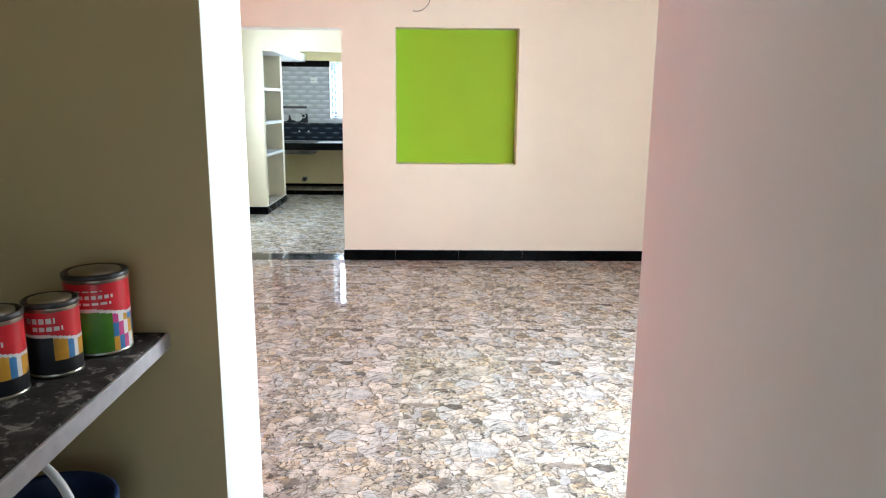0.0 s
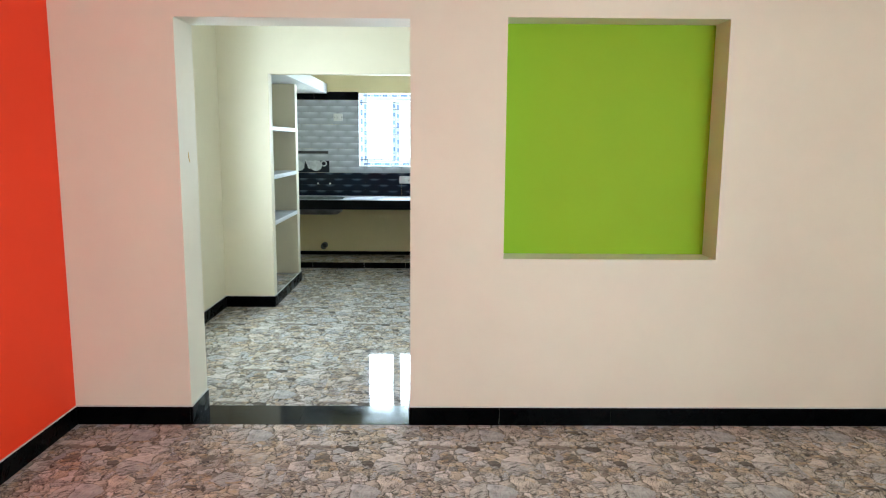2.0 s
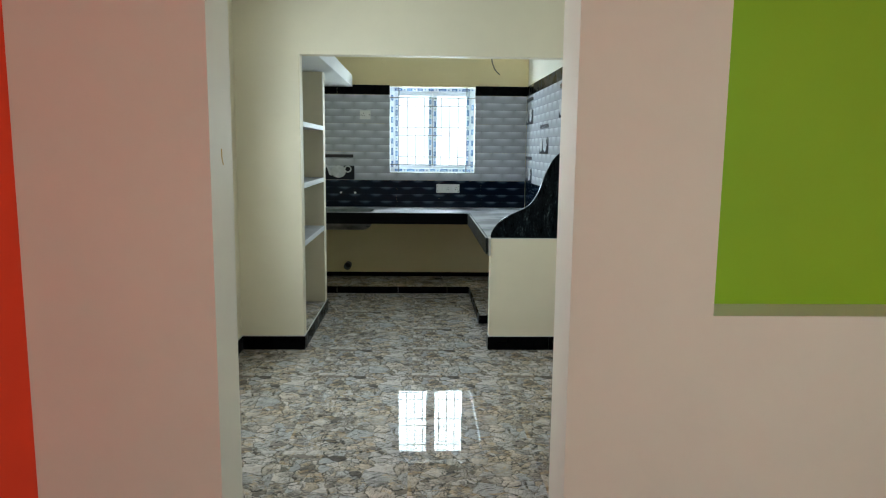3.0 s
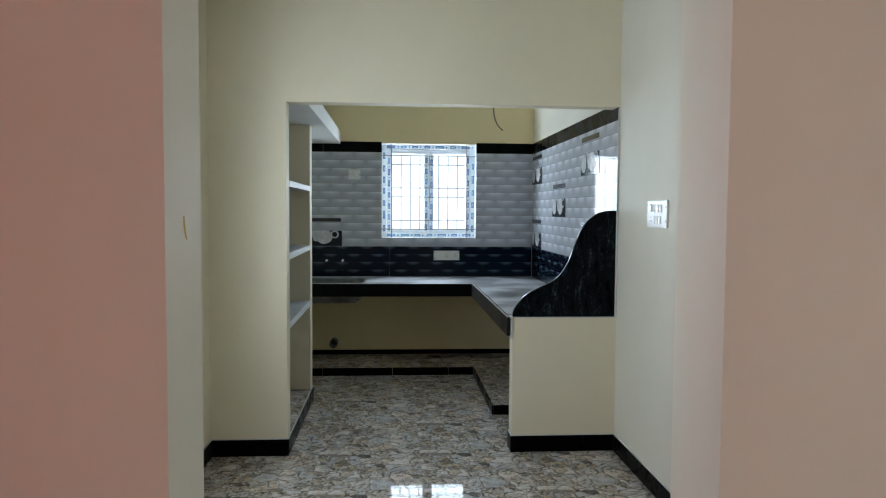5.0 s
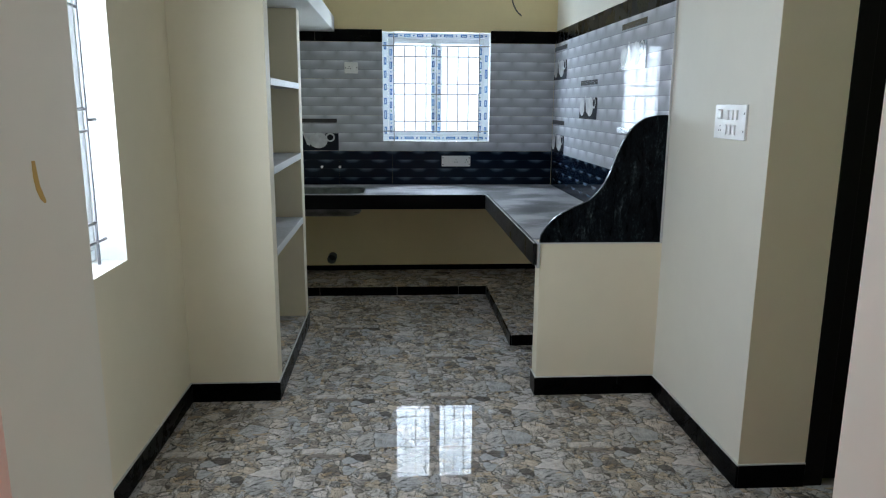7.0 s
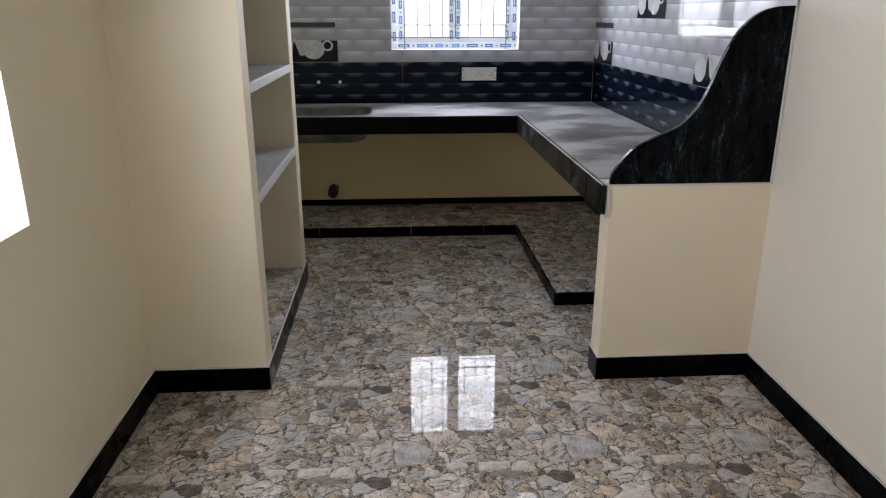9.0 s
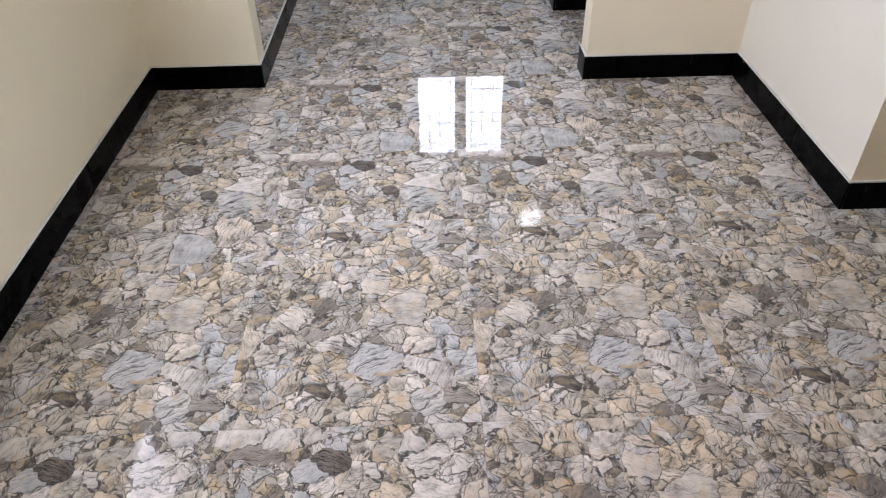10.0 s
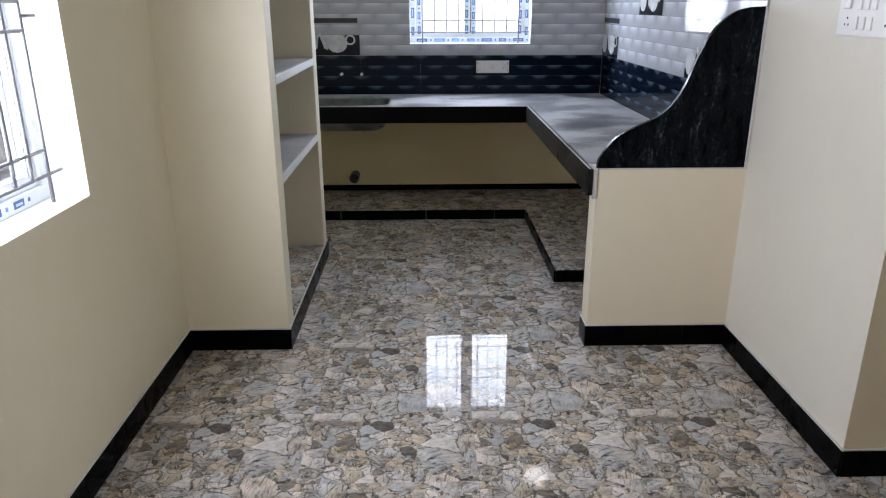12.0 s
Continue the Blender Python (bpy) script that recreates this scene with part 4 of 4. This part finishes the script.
def skirt(axis, at, facing, u0, u1, first=0.605):
    """Skirting tiles along a wall, butted with fine joints, and the pale cement bead along their top."""
    t, h = 0.009, 0.1
    w = sorted((at, at + facing * t))
    u, n = u0, first
    while u < u1 - 0.004:
        v = min(u + n, u1)
        a = (u + 0.0006, v - 0.0006)
        part("skirting_tile", soft_box(*a, *w, 0, h, 0.0012, 1) if axis == "x" else soft_box(*w, *a, 0, h, 0.0012, 1), SKIRT, skirting)
        u, n = v, 0.605
    w = sorted((at, at + facing * 0.008))
    part("cement_bead", hard_box(u0, u1, *w, h + 0.0002, h + 0.0042) if axis == "x" else hard_box(*w, u0, u1, h + 0.0002, h + 0.0042), GROUT, skirting)


skirt("y", XL, 1, Y0, Y1)
skirt("x", Y1, -1, XL + 0.009, -2.021)
skirt("x", Y1, -1, -0.86, XR - 0.009, 0.49)
skirt("y", -2.03, 1, Y1, Y2)
skirt("y", -0.851, -1, Y1, Y2)
skirt("y", XR, -1, 1.84, Y1, 0.3)
skirt("x", Y2, 1, XL + 0.009, -2.03)
skirt("y", XL, 1, Y2, YP, 0.22)
skirt("x", YP, -1, XL + 0.009, -2.191, 0.605)
skirt("y", -2.2, 1, YP, 10.9, 0.605)
skirt("x", YP, -1, -0.854, KX - 0.009, 0.45)
skirt("y", -0.845, -1, YP, YP + 0.115)
skirt("y", KX, -1, 8.611, YP, 0.38)
skirt("x", 8.62, -1, KX, 0.074)
skirt("x", Y2, 1, -0.851, 1.59)


def tile_mesh(u0, u1, z0, z1, dark):
    """A glazed tile with raised bricks in half bond; u and z within the 0.457 by 0.302 tile. Built in its own x, z plane facing -y."""
    W, R, L = 0.457, 0.302 / 4, 0.457 / 2
    bm = bmesh.new()
    for row in range(4):
        za, zb = max(row * R, z0), min((row + 1) * R, z1)
        if zb - za < 0.004:
            continue
        k = -1
        while True:
            b0 = k * L + (L / 2 if row % 2 else 0)
            k += 1
            a, b = max(b0, u0), min(b0 + L, u1)
            if b0 > u1:
                break
            if b - a < 0.004:
                continue
            nu, nz = 7, 3
            rows = []
            for j in range(nz + 1):
                z = za + 0.0003 + (zb - za - 0.0006) * j / nz
                v = (z - row * R) / R
                line = []
                for i in range(nu + 1):
                    u = a + (b - a) * i / nu
                    s = (u - b0) / L
                    h = 0.0040 + 0.00015 * (1 - (2 * s - 1) ** 2) * (1 - v)
                    line.append(bm.verts.new((u, -h - 0.004, z)))
                rows.append(line)
            for j in range(nz):
                for i in range(nu):
                    bm.faces.new((rows[j][i], rows[j][i + 1], rows[j + 1][i + 1], rows[j + 1][i]))
            rim = rows[0] + [r[-1] for r in rows[1:]] + rows[-1][-2::-1] + [r[0] for r in rows[-2:0:-1]]
            back = [bm.verts.new((v.co.x, -0.001, v.co.z)) for v in rim]
            for i in range(len(rim)):
                n = (i + 1) % len(rim)
                bm.faces.new((rim[n], rim[i], back[i], back[n]))
    box(bm, u0, u1, -0.004, 0, z0, z1)
    me = bpy.data.meshes.new("wall_tile")
    bm.to_mesh(me)
    bm.free()
    me.materials.append(TILEDARK if dark else TILEGREY)
    return me


made_tiles = {}


def hang(parent, matrix, u0, u1, z0, z1, dark, col, decor):
    """Places one tile, cut to size, and its printed motif if it is a decor tile."""
    key = (round(u0, 3), round(u1, 3), round(z0, 3), round(z1, 3), dark)
    if key not in made_tiles:
        made_tiles[key] = tile_mesh(u0, u1, z0, z1, dark)
    ob = new("wall_tile", made_tiles[key])
    ob.parent = parent
    ob.matrix_basis = matrix
    if decor:
        motif(ob, u0, u1)


def flat_shape(outline, y0, y1):
    bm = bmesh.new()
    a, b = [bm.verts.new((x, y0, z)) for x, z in outline], [bm.verts.new((x, y1, z)) for x, z in outline]
    bm.faces.new(a)
    bm.faces.new(b[::-1])
    for k in range(len(a)):
        n = (k + 1) % len(a)
        bm.faces.new((a[k], a[n], b[n], b[k]))
    return bm


def oval(cx, cz, rx, rz, n=24):
    return [(cx + rx * math.cos(2 * math.pi * k / n), cz + rz * math.sin(2 * math.pi * k / n)) for k in range(n)]


def motif(tile, u0, u1):
    """Mosaic strip above a dark ground with a white kettle and two cups."""
    def stick(name, bm, material):
        o = new(name, finish(name, bm, material))
        o.parent = tile
    stick("print_strip", hard_box(max(u0, 0.012), min(u1, 0.445), -0.0123, -0.0113, 0.238, 0.272), DECORSTRIP)
    stick("print_ground", hard_box(u0 + 0.001, u1 - 0.001, -0.0123, -0.0113, 0.003, 0.052), DECORDARK)
    stick("print_ground", hard_box(max(u0, 0.345), u1 - 0.001, -0.0123, -0.0113, 0.052, 0.150), DECORDARK)
    for cx, rx, rz in ((0.075, 0.062, 0.060), (0.285, 0.078, 0.066)):
        if cx - rx > u0 and cx + rx < u1:
            stick("print_cup", flat_shape(oval(cx, 0.022 + rz, rx, rz), -0.0135, -0.0124), DECORWHITE)
    if u0 < 0.14 and u1 > 0.43:
        stick("print_spout", flat_shape([(0.215, 0.075), (0.160, 0.165), (0.148, 0.162), (0.185, 0.06), (0.21, 0.04)], -0.0133, -0.0124), DECORWHITE)
        ring = oval(0.385, 0.115, 0.04, 0.038)
        stick("print_handle", flat_shape(ring, -0.0131, -0.0124), DECORWHITE)
        stick("print_handle", flat_shape(oval(0.385, 0.115, 0.026, 0.025), -0.0139, -0.0132), DECORDARK)
        stick("print_ground", flat_shape([(0.135, 0.05), (0.148, 0.135), (0.165, 0.15), (0.175, 0.11), (0.185, 0.05)], -0.0129, -0.0124), DECORDARK)


LEVELS = [(0.82, True), (1.122, False), (1.424, False), (1.726, False)]
WIN = (-1.69, -0.774, 1.206, 2.115)
back_tiling = base_of("tiling", -1.4, KY, 0.82, "grey and black glazed brick-relief wall tiles", "tiling", "structure")
side_tiling = base_of("tiling", KX, 10.9, 0.82, "grey and black glazed wall tiles with kettle motifs", "tiling", "structure")
u_first = -2.07 - 2 * 0.457
for c in range(7):
    ua = u_first + c * 0.457
    for lev, (za, dark) in enumerate(LEVELS):
        u0, u1 = max(ua, XL + 0.001), min(ua + 0.457, KX - 0.012)
        if u1 - u0 < 0.01:
            continue
        z1 = za + 0.302
        spans = [(u0, u1, za, z1)]
        if z1 > WIN[2] and u1 > WIN[0] and u0 < WIN[1]:
            spans = []
            if u0 < WIN[0]:
                spans.append((u0, WIN[0], za, z1))
            if u1 > WIN[1]:
                spans.append((WIN[1], u1, za, z1))
            if za < WIN[2]:
                spans.append((max(u0, WIN[0]), min(u1, WIN[1]), za, WIN[2]))
        for s in spans:
            if s[1] - s[0] > 0.008:
                m = Matrix.Translation(Vector((ua, KY, za)) - back_tiling.location)
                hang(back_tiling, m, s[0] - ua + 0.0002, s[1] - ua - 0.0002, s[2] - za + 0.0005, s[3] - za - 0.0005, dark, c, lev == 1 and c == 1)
turn = Matrix.Rotation(radians(-90), 4, "Z")
for c, (ya, yb) in enumerate(((KY, 11.81), (11.81, 11.353), (11.353, 10.896), (10.896, 10.439), (10.439, 9.982), (9.982, YP + 0.001))):
    for lev, (za, dark) in enumerate(LEVELS):
        m = Matrix.Translation(Vector((KX, ya if c else yb + 0.457, za)) - side_tiling.location) @ turn
        off = 0 if c else 0.457 - (ya - yb)
        decor = (c, lev) in ((0, 1), (0, 3), (2, 2), (4, 1), (4, 3))
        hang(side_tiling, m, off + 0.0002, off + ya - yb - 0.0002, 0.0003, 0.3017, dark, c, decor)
for x0, x1 in ((XL + 0.001, -2.25), (-2.249, -1.69), (-0.774, KX - 0.012)):
    part("border_strip", soft_box(x0, x1 - 0.001, KY - 0.012, KY - 0.0005, 2.0295, 2.13, 0.001, 1), SKIRT, back_tiling)
for y0, y1 in ((YP + 0.001, 9.75), (9.751, 10.35), (10.351, 10.95), (10.951, 11.55), (11.551, KY - 0.001)):
    part("border_strip", soft_box(KX - 0.012, KX - 0.0005, y0, y1 - 0.001, 2.0295, 2.13, 0.001, 1), SKIRT, side_tiling)
part("edge_bead", soft_box(KX - 0.012, KX - 0.0005, YP - 0.003, YP + 0.0005, 1.48, 2.10, 0.001, 1), GROUT, side_tiling)

P, PX, PY = 0.605, -1.406, 8.44
floor_ob = bpy.data.objects["floor"]
tile_meshes = {}
for rx0, rx1, ry0, ry1 in ((XL, XR, Y0, Y1 - 0.004), (XL, KX, Y2 + 0.004, 8.62), (KX, 1.6, Y2 + 0.004, 8.62), (XL, KX, 8.62, KY), (-1.05, 0.444, -1.2, Y0)):
    for i in range(math.floor((rx0 - PX) / P), math.ceil((rx1 - PX) / P)):
        for j in range(math.floor((ry0 - PY) / P), math.ceil((ry1 - PY) / P)):
            ox, oy = PX + i * P, PY + j * P
            a, b, c, d = max(rx0 - ox, 0.0004), min(rx1 - ox, P - 0.0004), max(ry0 - oy, 0.0004), min(ry1 - oy, P - 0.0004)
            if b - a < 0.003 or d - c < 0.003:
                continue
            key = (round(a, 4), round(b, 4), round(c, 4), round(d, 4))
            if key not in tile_meshes:
                bm = bmesh.new()
                box(bm, a, b, c, d, -0.009, 0)
                tile_meshes[key] = finish("floor_tile", bm, FLOOR)
            ob = new("floor_tile", tile_meshes[key])
            ob.location = (ox, oy, 0)
            ob.parent = floor_ob
